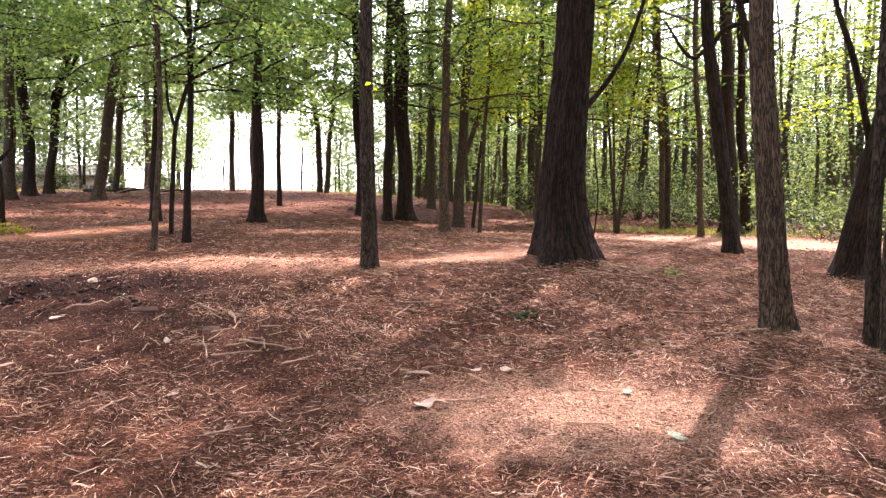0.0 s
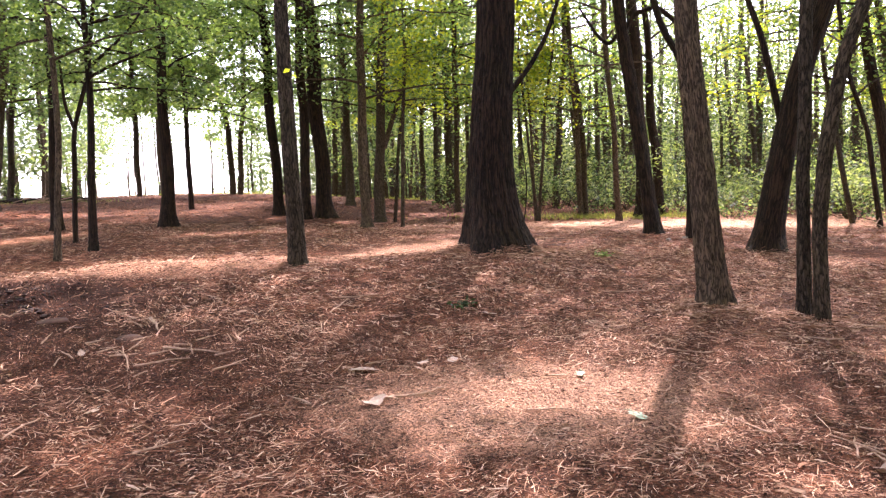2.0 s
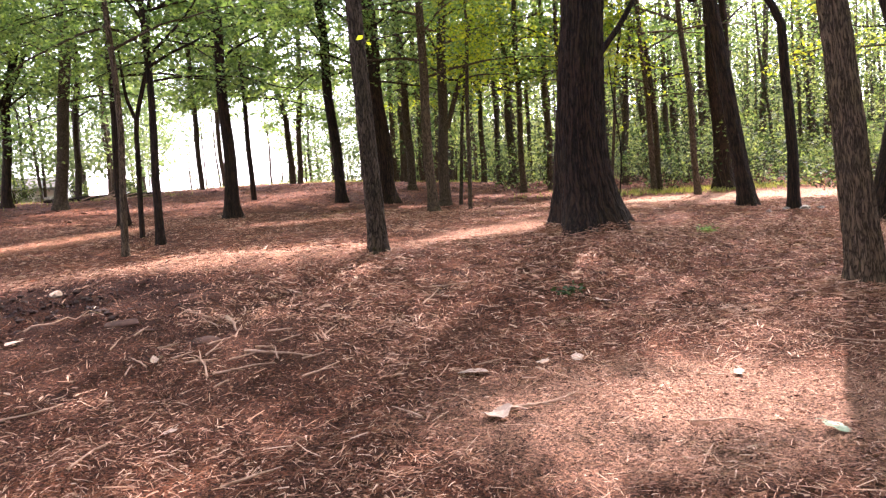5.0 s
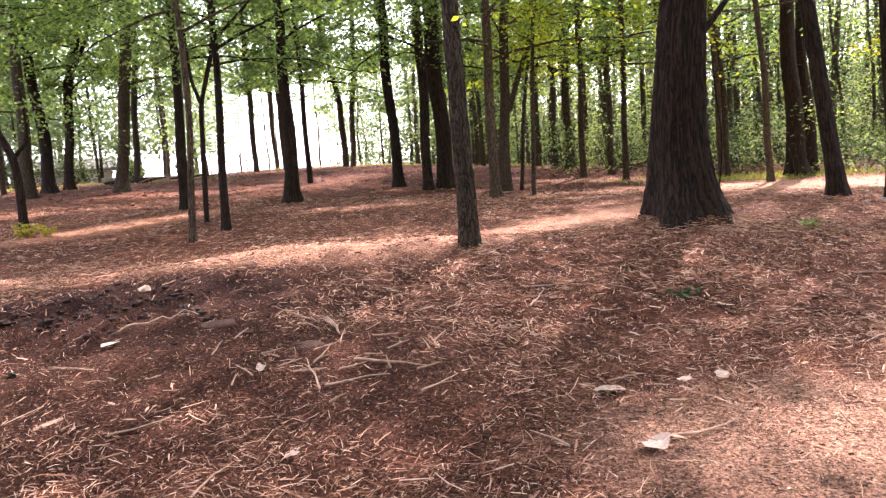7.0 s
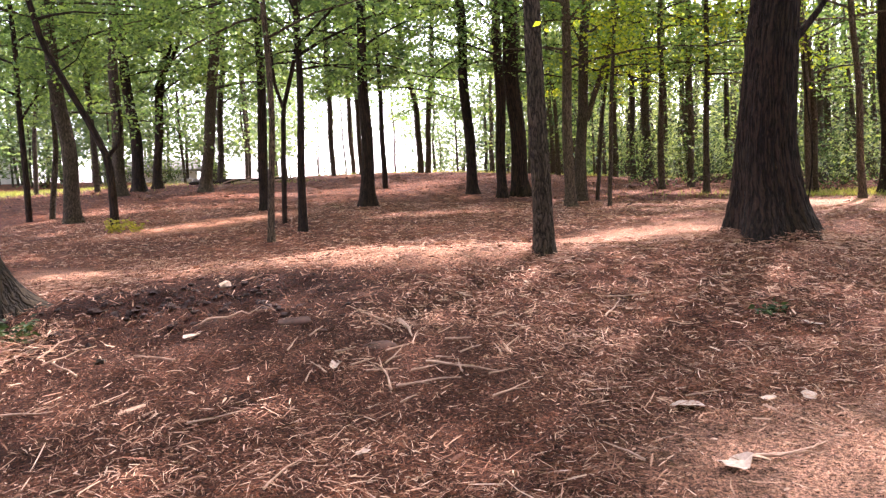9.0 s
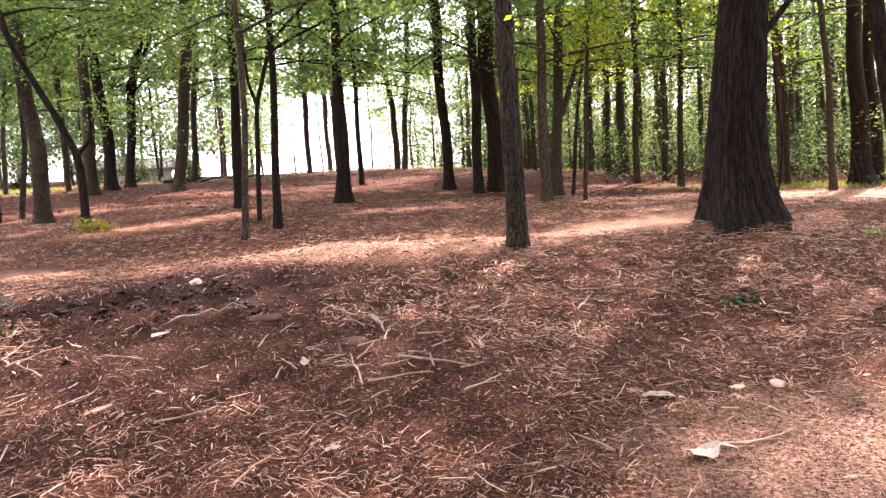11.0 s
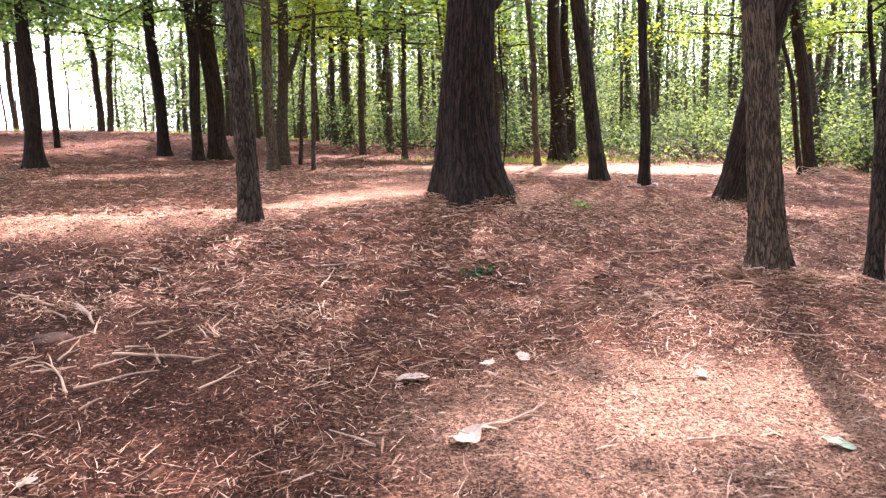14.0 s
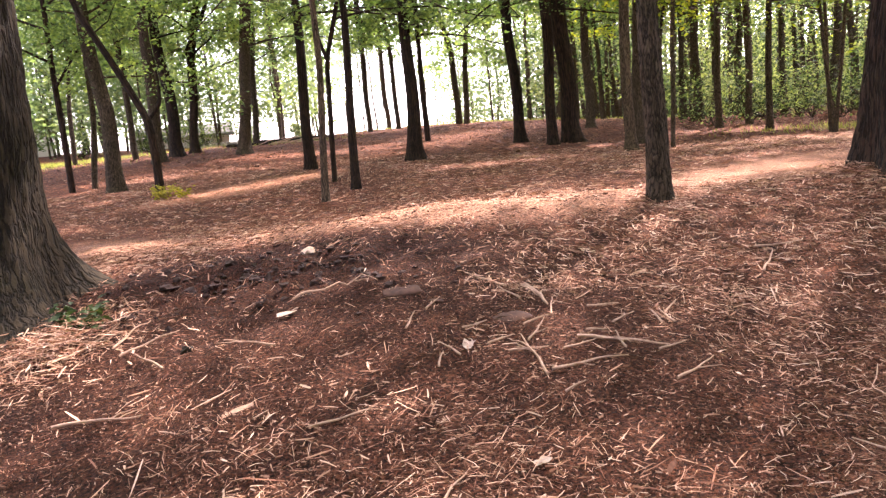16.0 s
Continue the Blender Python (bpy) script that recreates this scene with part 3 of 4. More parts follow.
tree(7.72, 22.11, [(-0.14, 0.06, 2.92), (-0.36, 0.15, 6.16)], 0.093, 0.076, bark='pale_bark', flare=0.03, height=10, crown=4.5)
tree(7.41, 25.03, [(-0.09, 0.03, 3.06), (-0.2, 0.07, 4.71)], 0.095, 0.076, bark='pale_bark', flare=0.02, height=9, crown=3)
tree(7.63, 25.17, [(-0.05, 0.01, 1.99), (-0.17, 0.05, 4.3), (-0.43, 0.13, 5.46)], 0.100, 0.080, bark='grey_bark', flare=0.02, height=9, crown=3.5)
tree(5.26, 22.45, [(-0.38, 0.09, 4.12)], 0.052, 0.035, bark='grey_bark', height=7, crown=2.5, sapling=1)
tree(5.31, 22.46, [(0.23, -0.05, 3.26), (0.48, -0.11, 4.94)], 0.053, 0.035, bark='grey_bark', height=7.5, crown=2.5, sapling=1)
tree(5.27, 22.72, [(-0.12, 0.03, 3.63)], 0.044, 0.035, bark='grey_bark', height=6.5, crown=2.5, sapling=1)
tree(8.45, 32.12, [(0.23, -0.06, 3.99), (0.45, -0.12, 6.4)], 0.151, 0.114, bark='grey_bark', height=10, crown=4)
tree(12.67, 18.31, [(-0.29, 0.2, 1.91), (-0.56, 0.39, 3.99)], 0.076, 0.059, bark='grey_bark', height=8, crown=3)
tree(12.47, 17.01, [(-0.24, 0.18, 2.29), (-0.58, 0.42, 3.69)], 0.072, 0.056, bark='dark_bark', height=8, crown=3)
tree(13.31, 17.55, [(-0.36, 0.27, 3.05), (-0.72, 0.54, 5.91)], 0.167, 0.117, bark='dark_bark', flare=0.04, height=12, crown=5)
tree(15.16, 19.34, [(-0.41, 0.36, 3.84), (-0.71, 0.63, 6.26)], 0.136, 0.100, bark='grey_bark', height=11, crown=4.5)
tree(15.03, 17.15, [(-0.18, 0.18, 2.46), (-0.31, 0.32, 3.64)], 0.076, 0.059, bark='dark_bark', height=8, crown=3)
tree(20.90, 22.15, [(-0.3, 0.32, 3.37), (-0.55, 0.58, 5.33)], 0.205, 0.137, bark='dark_bark', height=12, crown=4)
tree(-9.54, 15.99, [(0.01, 0.0, 0.76), (-0.02, -0.01, 1.49), (-0.35, -0.2, 2.44), (-0.74, -0.43, 3.42), (-0.89, -0.51, 3.83)], 0.082, 0.067, bark='dark_bark', flare=0.02, height=7.5, crown=4.2, limbs=[[(-0.02, -0.01, 1.5, 0.04), (0.2, 0.12, 1.8, 0.04), (0.24, 0.14, 2.24, 0.03), (0.2, 0.1, 3.0, 0.015)]], label='dark curved tree leaning over, with a low side limb')
tree(-11.83, 18.07, [(0.02, 0.01, 1.81), (-0.08, -0.05, 3.7), (-0.09, -0.06, 4.31)], 0.180, 0.137, bark='grey_bark', flare=0.08, height=12, crown=3.9)
tree(-13.17, 19.24, [(0.19, 0.13, 1.86)], 0.079, 0.063, bark='grey_bark', height=7, crown=2.6)
tree(-13.40, 18.67, [(0.02, 0.02, 1.92), (0.06, 0.04, 4.16)], 0.077, 0.062, bark='dark_bark', height=8, crown=2.2)
tree(-20.06, 28.39, [(0.1, 0.07, 1.95), (0.31, 0.22, 4.04)], 0.098, 0.073, bark='grey_bark', height=8, crown=3)
tree(-17.10, 27.75, [(0.0, 0.0, 1.88), (0.0, 0.0, 4.1)], 0.114, 0.091, bark='grey_bark', height=9, crown=3)
tree(-14.58, 24.98, [(0.06, 0.03, 2.84), (0.18, 0.1, 5.12)], 0.190, 0.150, bark='grey_bark', flare=0.08, height=13, crown=3.9)
tree(-15.05, 27.09, [(-0.05, -0.02, 3.09), (-0.16, -0.09, 5.38)], 0.216, 0.140, bark='dark_bark', flare=0.1, height=13, crown=3.9)
tree(-15.26, 28.78, [(0.28, 0.15, 3.31), (0.75, 0.39, 5.53)], 0.171, 0.137, bark='dark_bark', flare=0.08, height=13, crown=3.4, limbs=[[(0.1, 0.1, 3.6, 0.09), (0.9, 0.3, 4.9, 0.08), (1.5, 0.5, 6.5, 0.04)]])
tree(-12.04, 25.93, [(0.41, 0.18, 3.13), (0.6, 0.27, 4.92)], 0.208, 0.168, bark='grey_bark', flare=0.1, height=14, crown=3.4)
tree(-14.76, 33.50, [(0.3, 0.13, 3.9), (0.52, 0.22, 6.01)], 0.143, 0.117, bark='grey_bark', height=12, crown=3.4)
tree(-7.64, 19.72, [(0.05, 0.02, 2.29), (0.12, 0.04, 3.99)], 0.135, 0.092, bark='dark_bark', flare=0.06, height=11, crown=3.4)
tree(-5.47, 13.99, [(0.14, 0.05, 2.07), (0.16, 0.05, 3.22)], 0.062, 0.052, bark='pale_bark', flare=0.02, height=9.5, crown=3.4)
tree(-6.10, 16.61, [(0.11, 0.03, 2.34), (0.45, 0.14, 3.49)], 0.052, 0.046, bark='dark_bark', height=8, crown=3.1, limbs=[[(0.12, 0.04, 2.4, 0.04), (-0.02, -0.01, 2.9, 0.035), (-0.05, -0.02, 4.2, 0.02)]])
tree(-5.31, 15.31, [(0.1, 0.03, 2.05), (0.13, 0.04, 3.32)], 0.078, 0.062, bark='dark_bark', flare=0.03, height=10, crown=3.1, limbs=[[(0.14, 0.04, 3.5, 0.03), (0.8, 0.3, 4.2, 0.025), (1.5, 0.4, 5.2, 0.012)]])
tree(-10.33, 36.51, [(-0.01, 0.0, 4.11), (0.01, 0.0, 5.86)], 0.135, 0.108, bark='grey_bark', height=12, crown=3.9)
tree(-10.92, 43.11, [(-0.09, -0.02, 3.79), (0.02, 0.01, 6.77)], 0.144, 0.112, bark='grey_bark', height=11, crown=3.9)
tree(-9.19, 37.58, [(-0.05, -0.01, 3.27), (-0.17, -0.04, 5.86)], 0.124, 0.097, bark='grey_bark', height=11, crown=3.9)
tree(-5.21, 20.71, [(0.06, 0.01, 2.14), (0.08, 0.02, 3.9)], 0.173, 0.130, bark='dark_bark', flare=0.12, height=13, crown=3.9)
tree(-6.03, 27.38, [(-0.01, 0.0, 2.79), (-0.01, 0.0, 4.62)], 0.098, 0.078, bark='dark_bark', height=10, crown=3.4)
tree(-6.33, 38.17, [(-0.04, -0.01, 3.04), (-0.5, -0.07, 5.17)], 0.166, 0.111, bark='grey_bark', height=12, crown=4.1)
tree(-5.90, 37.62, [(0.19, 0.02, 2.96), (0.47, 0.06, 5.49)], 0.150, 0.109, bark='grey_bark', height=12, crown=3.2)
tree(-2.76, 25.30, [(-0.08, 0.0, 2.05), (-0.16, -0.01, 4.21)], 0.177, 0.150, bark='dark_bark', flare=0.07, height=14, crown=3.7)
tree(-1.78, 23.93, [(0.03, 0.0, 3.2), (0.02, 0.0, 5.64)], 0.154, 0.128, bark='dark_bark', flare=0.06, height=13, crown=3.7)
tree(-1.24, 24.46, [(-0.1, 0.0, 3.22), (-0.2, 0.0, 5.73)], 0.262, 0.219, bark='dark_bark', flare=0.12, height=15, crown=4.1)
tree(-0.47, 29.58, [(0.0, 0.0, 2.43), (-0.02, 0.0, 4.36)], 0.157, 0.125, bark='grey_bark', flare=0.05, height=12, crown=3.3)
tree(2.50, 59.16, [(0.03, 0.0, 5.39), (0.05, 0.0, 7.76)], 0.240, 0.196, bark='grey_bark', height=12, crown=3.0)
tree(0.05, 20.08, [(-0.04, 0.0, 2.84), (0.03, 0.0, 4.85)], 0.128, 0.099, bark='pale_bark', flare=0.06, height=12, crown=3.3)
tree(0.47, 22.64, [(0.1, -0.01, 3.05), (0.29, -0.02, 5.31)], 0.161, 0.129, bark='grey_bark', flare=0.05, height=12, crown=3.3, limbs=[[(0.2, -0.02, 2.2, 0.08), (0.5, -0.03, 3.1, 0.075), (0.85, -0.05, 4.0, 0.07), (1.1, -0.07, 5.2, 0.05)]])
tree(0.92, 22.76, [(0.2, -0.02, 2.26), (0.46, -0.04, 4.39)], 0.057, 0.041, bark='grey_bark', height=7, crown=3.2, sapling=1)
tree(1.00, 20.18, [(0.07, -0.01, 2.13), (0.18, -0.02, 3.75)], 0.057, 0.043, bark='grey_bark', height=7, crown=3.2, sapling=1)
tree(3.16, 38.44, [(0.03, 0.0, 2.67)], 0.156, 0.127, bark='grey_bark', height=11, crown=4)
tree(3.42, 33.91, [(-0.01, 0.0, 4.39)], 0.125, 0.100, bark='grey_bark', height=11, crown=4)
tree(4.11, 34.69, [(-0.02, 0.0, 4.47), (-0.08, 0.01, 7.31)], 0.179, 0.141, bark='grey_bark', flare=0.04, height=12, crown=4.5)
tree(3.46, 27.31, [(0.03, 0.0, 3.27), (0.06, -0.01, 6.03)], 0.110, 0.090, bark='grey_bark', flare=0.03, height=11, crown=3.8)
tree(4.71, 28.69, [(0.01, 0.0, 3.33), (-0.03, 0.01, 5.66)], 0.116, 0.095, bark='pale_bark', flare=0.03, height=11, crown=3.8)
tree(4.52, 25.51, [(0.03, -0.01, 3.13), (0.06, -0.01, 5.68)], 0.094, 0.075, bark='grey_bark', flare=0.03, height=10, crown=3.4)


# ---- far woods and undergrowth ----
def far_woods():
    rng = np.random.default_rng(11)
    root = tagged(new("far_woods"), "dense far wood of thin trunks and green foliage", "woods", kind="stuff")
    trunks, leaves = [], []
    for _ in range(300):
        az = radians(rng.uniform(-4, 56))
        d = rng.uniform(36, 80)
        x, y = d * math.sin(az), d * math.cos(az)
        z, h = float(ground_z(x, y)), rng.uniform(9, 16)
        r = rng.uniform(0.06, 0.2)
        lean = rng.normal(0, 0.05, 2)
        hs = np.linspace(-0.2, h, 6)
        p = np.stack([x + lean[0] * hs + rng.normal(0, 0.06, 6), y + lean[1] * hs, z + hs], -1)
        trunks.append(tube(p, r * (1 - 0.75 * hs.clip(0) / h), 6))
        for _ in range(24):
            c = np.array([x, y, z + rng.uniform(1.2, h)]) + rng.normal(0, 1.3, 3) * np.array([1, 1, 0.4])
            leaves.append(c + rng.normal(0, 1, (40, 3)) * np.array([0.7, 0.7, 0.22]))
    part("trunks", mesh_of("trunks", *joined(trunks), BARK["grey_bark"], True), root)
    part("foliage", mesh_of("foliage", *leaf_quads(np.concatenate(leaves), 0.175, rng, 0.5), FAR_LEAVES), root)
    deep = []
    for _ in range(3400):
        az, d = radians(rng.uniform(-3, 60)), rng.uniform(68, 105)
        x, y = d * math.sin(az), d * math.cos(az)
        c = np.array([x, y, float(ground_z(x, y)) + 17 * rng.random() ** 1.2])
        deep.append(c + rng.normal(0, 1, (36, 3)) * np.array([1.3, 1.3, 0.6]))
    part("deep_foliage", mesh_of("deep_foliage", *leaf_quads(np.concatenate(deep), 0.42, rng, 0.4), FAR_LEAVES), root)


def left_woods():
    """Far trees round the bright gap in the wood: closed on both sides of it, with only high thin crowns across it."""
    rng = np.random.default_rng(12)
    root = tagged(new("far_trees"), "hazy far trees and bushes beside the house", "woods", kind="stuff")
    trunks, leaves = [], []
    belts = (
        (110, -62, -33, 44, 84, 0.8, 6, 16, 18),
        (95, -37, -18.5, 50, 84, 2.2, 9, 20, 30),
        (24, -19, -8, 78, 112, 7.5, 13, 24, 18),
        (70, -9, 3, 58, 108, 1.5, 8, 20, 22),
    )
    for count, a0, a1, d0, d1, low, h0, h1, clumps in belts:
        for _ in range(count):
            az, d = radians(rng.uniform(a0, a1)), rng.uniform(d0, d1)
            x, y = d * math.sin(az), d * math.cos(az)
            z, h = float(ground_z(x, y)), rng.uniform(h0, h1)
            hs = np.linspace(-0.2, h, 6)
            p = np.stack([x + rng.normal(0, 0.1, 6), y + 0 * hs, z + hs], -1)
            if rng.random() < 0.45:
                trunks.append(tube(p, rng.uniform(0.06, 0.15) * (1 - 0.75 * hs.clip(0) / h), 6))
            for _ in range(clumps):
                c = np.array([x, y, z + low + (h - low) * rng.random()]) + rng.normal(0, 1.5, 3) * np.array([1, 1, 0.35])
                leaves.append(c + rng.normal(0, 1, (28, 3)) * np.array([0.95, 0.95, 0.3]))
    part("trunks", mesh_of("trunks", *joined(trunks), BARK["grey_bark"], True), root)
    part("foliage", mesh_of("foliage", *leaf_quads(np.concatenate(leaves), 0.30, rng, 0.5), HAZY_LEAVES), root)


def sky_blocking_wood():
    """Unseen wood added at the walker's back and sides to keep the open sky off the trunks and the floor."""
    rng = np.random.default_rng(17)
    root = tagged(new("sky_blocking_wood"), "unseen green wood added round the clearing to block open sky", "woods", kind="stuff")
    trunks, leaves = [], []
    for n in range(150):
        az = radians(62 + 226 * (n + rng.random()) / 150)
        d = rng.uniform(11, 17) if n % 2 else rng.uniform(17, 34)
        x, y = d * math.sin(az), d * math.cos(az)
        z, h = float(ground_z(x, y)), rng.uniform(8, 14)
        hs = np.linspace(-0.2, h, 6)
        p = np.stack([x + rng.normal(0, 0.1, 6), y + rng.normal(0, 0.1, 6), z + hs], -1)
        trunks.append(tube(p, rng.uniform(0.08, 0.2) * (1 - 0.75 * hs.clip(0) / h), 6))
        for _ in range(20):
            c = np.array([x, y, z + rng.uniform(1.0, h)]) + rng.normal(0, 1.2, 3) * np.array([1, 1, 0.4])
            leaves.append(c + rng.normal(0, 1, (20, 3)) * np.array([0.8, 0.8, 0.4]))
    part("trunks", mesh_of("trunks", *joined(trunks), BARK["grey_bark"], True), root)
    part("foliage", mesh_of("foliage", *leaf_quads(np.concatenate(leaves), 0.5, rng, 0.35), LEAVES), root)


def far_treeline():
    """The closed edge of the wood far behind the trunks: a lumpy leafy bank with an uneven top."""
    rng = np.random.default_rng(16)
    az, hs = np.radians(np.arange(1.0, 66.0, 0.22)), np.linspace(0, 1, 26)
    A, H = np.meshgrid(az, hs, indexing="ij")
    deg = np.degrees(A)
    top = 8.5 + 2.2 * np.sin(0.55 * deg) + 1.6 * np.sin(1.37 * deg + 1) + 1.1 * np.sin(3.3 * deg + 2)
    Z = -12 + H * (12 + top) + rng.normal(0, 0.35, A.shape)
    R = 112 + 1.6 * np.sin(2.3 * deg + 3 * H) + 1.2 * np.sin(7.1 * deg - 9 * H) + rng.normal(0, 0.7, A.shape) + 5 * H * H
    v = np.stack([R * np.sin(A), R * np.cos(A), Z], -1).reshape(-1, 3)
    n = len(hs)
    i, j = np.meshgrid(np.arange(len(az) - 1), np.arange(n - 1), indexing="ij")
    f = np.stack([i * n + j, (i + 1) * n + j, (i + 1) * n + j + 1, i * n + j + 1], -1).reshape(-1, 4)
    ob = new("backdrop", mesh_of("backdrop", v, f, TREELINE))
    tagged(ob, "distant closed edge of green woodland", "woodland", kind="structure")


def bushes():
    """Round garden bushes on the rise before the house."""
    rng = np.random.default_rng(15)
    for x, y, r in ((-23.0, 44.0, 1.1), (-20.6, 46.5, 0.8), (-26.5, 45.0, 0.9), (-30.5, 44.0, 1.2), (-17.8, 48.0, 0.7)):
        z = float(ground_z(x, y))
        root = new("bush")
        root.location = (x, y, z)
        tagged(root, "dark green rounded bush on the rise before the house", "bush", "garden bushes")
        stems, leaves = [], []
        for _ in range(26):
            d = rng.normal(0, 1, 3)
            d = d / np.linalg.norm(d) * r * rng.uniform(0.45, 1.0)
            tip = np.array([d[0], d[1], r * 0.85 + d[2] * 0.8])
            stems.append(tube([(0, 0, -0.05), tip * (0.4, 0.4, 0.5), tip], [0.03, 0.018, 0.006], 4))
            leaves.append(tip + rng.normal(0, 1, (60, 3)) * np.array([0.26, 0.26, 0.18]) * r)
        part("stems", mesh_of("stems", *joined(stems), BARK["grey_bark"]), root)
        part("foliage", mesh_of("foliage", *leaf_quads(np.concatenate(leaves), 0.13, rng, 0.4), FAR_LEAVES), root)


def undergrowth():
    """Low shrubs along the edge of the clearing."""
    rng = np.random.default_rng(13)
    leaves, stems = [], []
    for _ in range(190):
        az = radians(rng.uniform(6, 52))
        d = rng.uniform(25.5, 40) + 3.5 * math.cos(az * 4)
        x, y = d * math.sin(az), d * math.cos(az)
        z, h = float(ground_z(x, y)), rng.uniform(0.5, 2.3)
        for _ in range(int(5 + 5 * h)):
            c = np.array([x, y, z]) + rng.normal(0, 0.55, 3) * np.array([1, 1, 0]) + np.array([0, 0, rng.uniform(0.15, h)])
            leaves.append(c + rng.normal(0, 1, (22, 3)) * np.array([0.32, 0.32, 0.16]))
            stems.append(tube([(x, y, z - 0.05), ((x + c[0]) / 2, (y + c[1]) / 2, (z + c[2]) / 2), c], [0.012, 0.008, 0.003], 3))
    root = tagged(new("undergrowth"), "green leafy undergrowth along the clearing's edge", "shrubs", kind="stuff")
    part("stems", mesh_of("stems", *joined(stems), BARK["grey_bark"]), root)
    part("foliage", mesh_of("foliage", *leaf_quads(np.concatenate(leaves), 0.12, rng, 0.5), FAR_LEAVES), root)


def grass():
    rng = np.random.default_rng(14)
    pos = []

    def area(cx, cy, rx, ry, n):
        p = rng.normal(0, 0.5, (n, 2)) * (rx, ry) + (cx, cy)
        pos.append(p)

    area(8.5, 24.5, 4.5, 1.6, 2600)
    area(-26, 31, 8, 6, 9000)
    area(-8, 42, 10, 3, 2600)
    area(2, 44, 9, 3, 2200)
    area(-13, 32, 3, 1.5, 500)
    p = np.concatenate(pos)
    n = len(p)
    base = np.stack([p[:, 0], p[:, 1], ground_z(p[:, 0], p[:, 1]) - 0.01], -1)
    tall = rng.uniform(0.04, 0.16, (n, 1))
    lean = rng.normal(0, 0.35, (n, 3)) * (1, 1, 0)
    az = rng.uniform(0, 6.28, n)
    side = np.stack([np.cos(az), np.sin(az), 0 * az], -1) * 0.012
    tip = base + tall * (np.array([0, 0, 1.0]) + lean)
    v = np.stack([base - side, base + side, tip + side * 0.2, tip - side * 0.2], 1).reshape(-1, 3)
    ob = new("grass", mesh_of("grass", v, np.arange(n * 4).reshape(-1, 4), GRASS))
    tagged(ob, "yellow-green grass at the edges of the wood", "grass", kind="stuff")


far_woods()
left_woods()
sky_blocking_wood()
far_treeline()
bushes()
undergrowth()
grass()


# ---- house beyond the rise ----
def box_bm(sx, sy, sz, bevel=0.0):
    bm = bmesh.new()
    bmesh.ops.create_cube(bm, size=1.0)
    bmesh.ops.scale(bm, vec=(sx, sy, sz), verts=bm.verts)
    if bevel:
        bmesh.ops.bevel(bm, geom=list(bm.edges), offset=bevel, segments=2, affect="EDGES")
    return bm


def house(x, y, turn, long, deep, tall):
    root = new("house")
    root.matrix_world = pose(x, y, float(ground_z(x, y)) - 1.0, 0, 0, turn)
    tagged(root, "long low white house with a grey shingle roof", "house")
    bm = box_bm(long, deep, tall)
    bmesh.ops.translate(bm, vec=(0, 0, tall / 2), verts=bm.verts)
    part_bm("wall", bm, WHITE_WALL, root)
    bm = bmesh.new()
    o, rise = 0.5, 1.0
    xs, ys = long / 2 + o, deep / 2 + o
    rows = []
    for px in (-xs, xs):
        rows.append([bm.verts.new((px, -ys, tall)), bm.verts.new((px * 0.96, 0, tall + rise)), bm.verts.new((px, ys, tall)), bm.verts.new((px, ys, tall - 0.22)), bm.verts.new((px, -ys, tall - 0.22))])
    a, b = rows
    for k in range(5):
        bm.faces.new((a[k], b[k], b[(k + 1) % 5], a[(k + 1) % 5]))
    bm.faces.new(a[::-1])
    bm.faces.new(b)
    bmesh.ops.recalc_face_normals(bm, faces=bm.faces)
    part_bm("roof", bm, ROOF, root, "grey shingle roof")
    return root


house(-36.4, 68.3, 25, 8, 6, 2.0)
house(-48.5, 59.5, 35, 8, 6, 3.4)


def stone_block(x, y, long, turn):
    bm = box_bm(long, 0.35, 0.4, 0.04)
    rng = random.Random(int(x * 100))
    for v in bm.verts:
        v.co += Vector((rng.uniform(-0.02, 0.02), rng.uniform(-0.02, 0.02), rng.uniform(-0.02, 0.02)))
    me = bpy.data.meshes.new("stone_block")
    bm.to_mesh(me)
    bm.free()
    me.materials.append(STONE)
    ob = new("stone_block", me)
    ob.matrix_world = pose(x, y, float(ground_z(x, y)) + 0.16, 0, 0, turn)
    return tagged(ob, "weathered grey stone block edging the garden", "stone", "garden edge stones")


for k in range(5):
    stone_block(-27.8 + 1.05 * k, 54.6 + 0.3 * k, 0.95, 16)


# ---- fallen wood on the crest ----
def log(x, y, long, r, turn, lift=0.0):
    rng = np.random.default_rng(int(abs(x * 100)) + 3)
    t = np.linspace(-0.5, 0.5, 14)
    c, s = math.cos(radians(turn)), math.sin(radians(turn))
    px, py = x + t * long * c, y + t * long * s
    pz = ground_z(px, py) + r * 0.8 + lift + rng.normal(0, 0.01, 14)
    p = np.stack([px - x, py - y, pz], -1)
    rr = r * (1 - 0.25 * (t + 0.5)) * rng.uniform(0.93, 1.07, 14)
    rr[0] *= 0.3
    rr[-1] *= 0.3
    ob = new("fallen_log", mesh_of("fallen_log", *tube(p, rr, 10), BARK["dark_bark"], True))
    ob.location = (x, y, 0)
    return tagged(ob, "dark fallen log lying along the crest", "log", "logs on the crest")


log(-12.6, 32.2, 3.2, 0.11, 22)
log(-14.2, 31.2, 1.8, 0.08, 5)


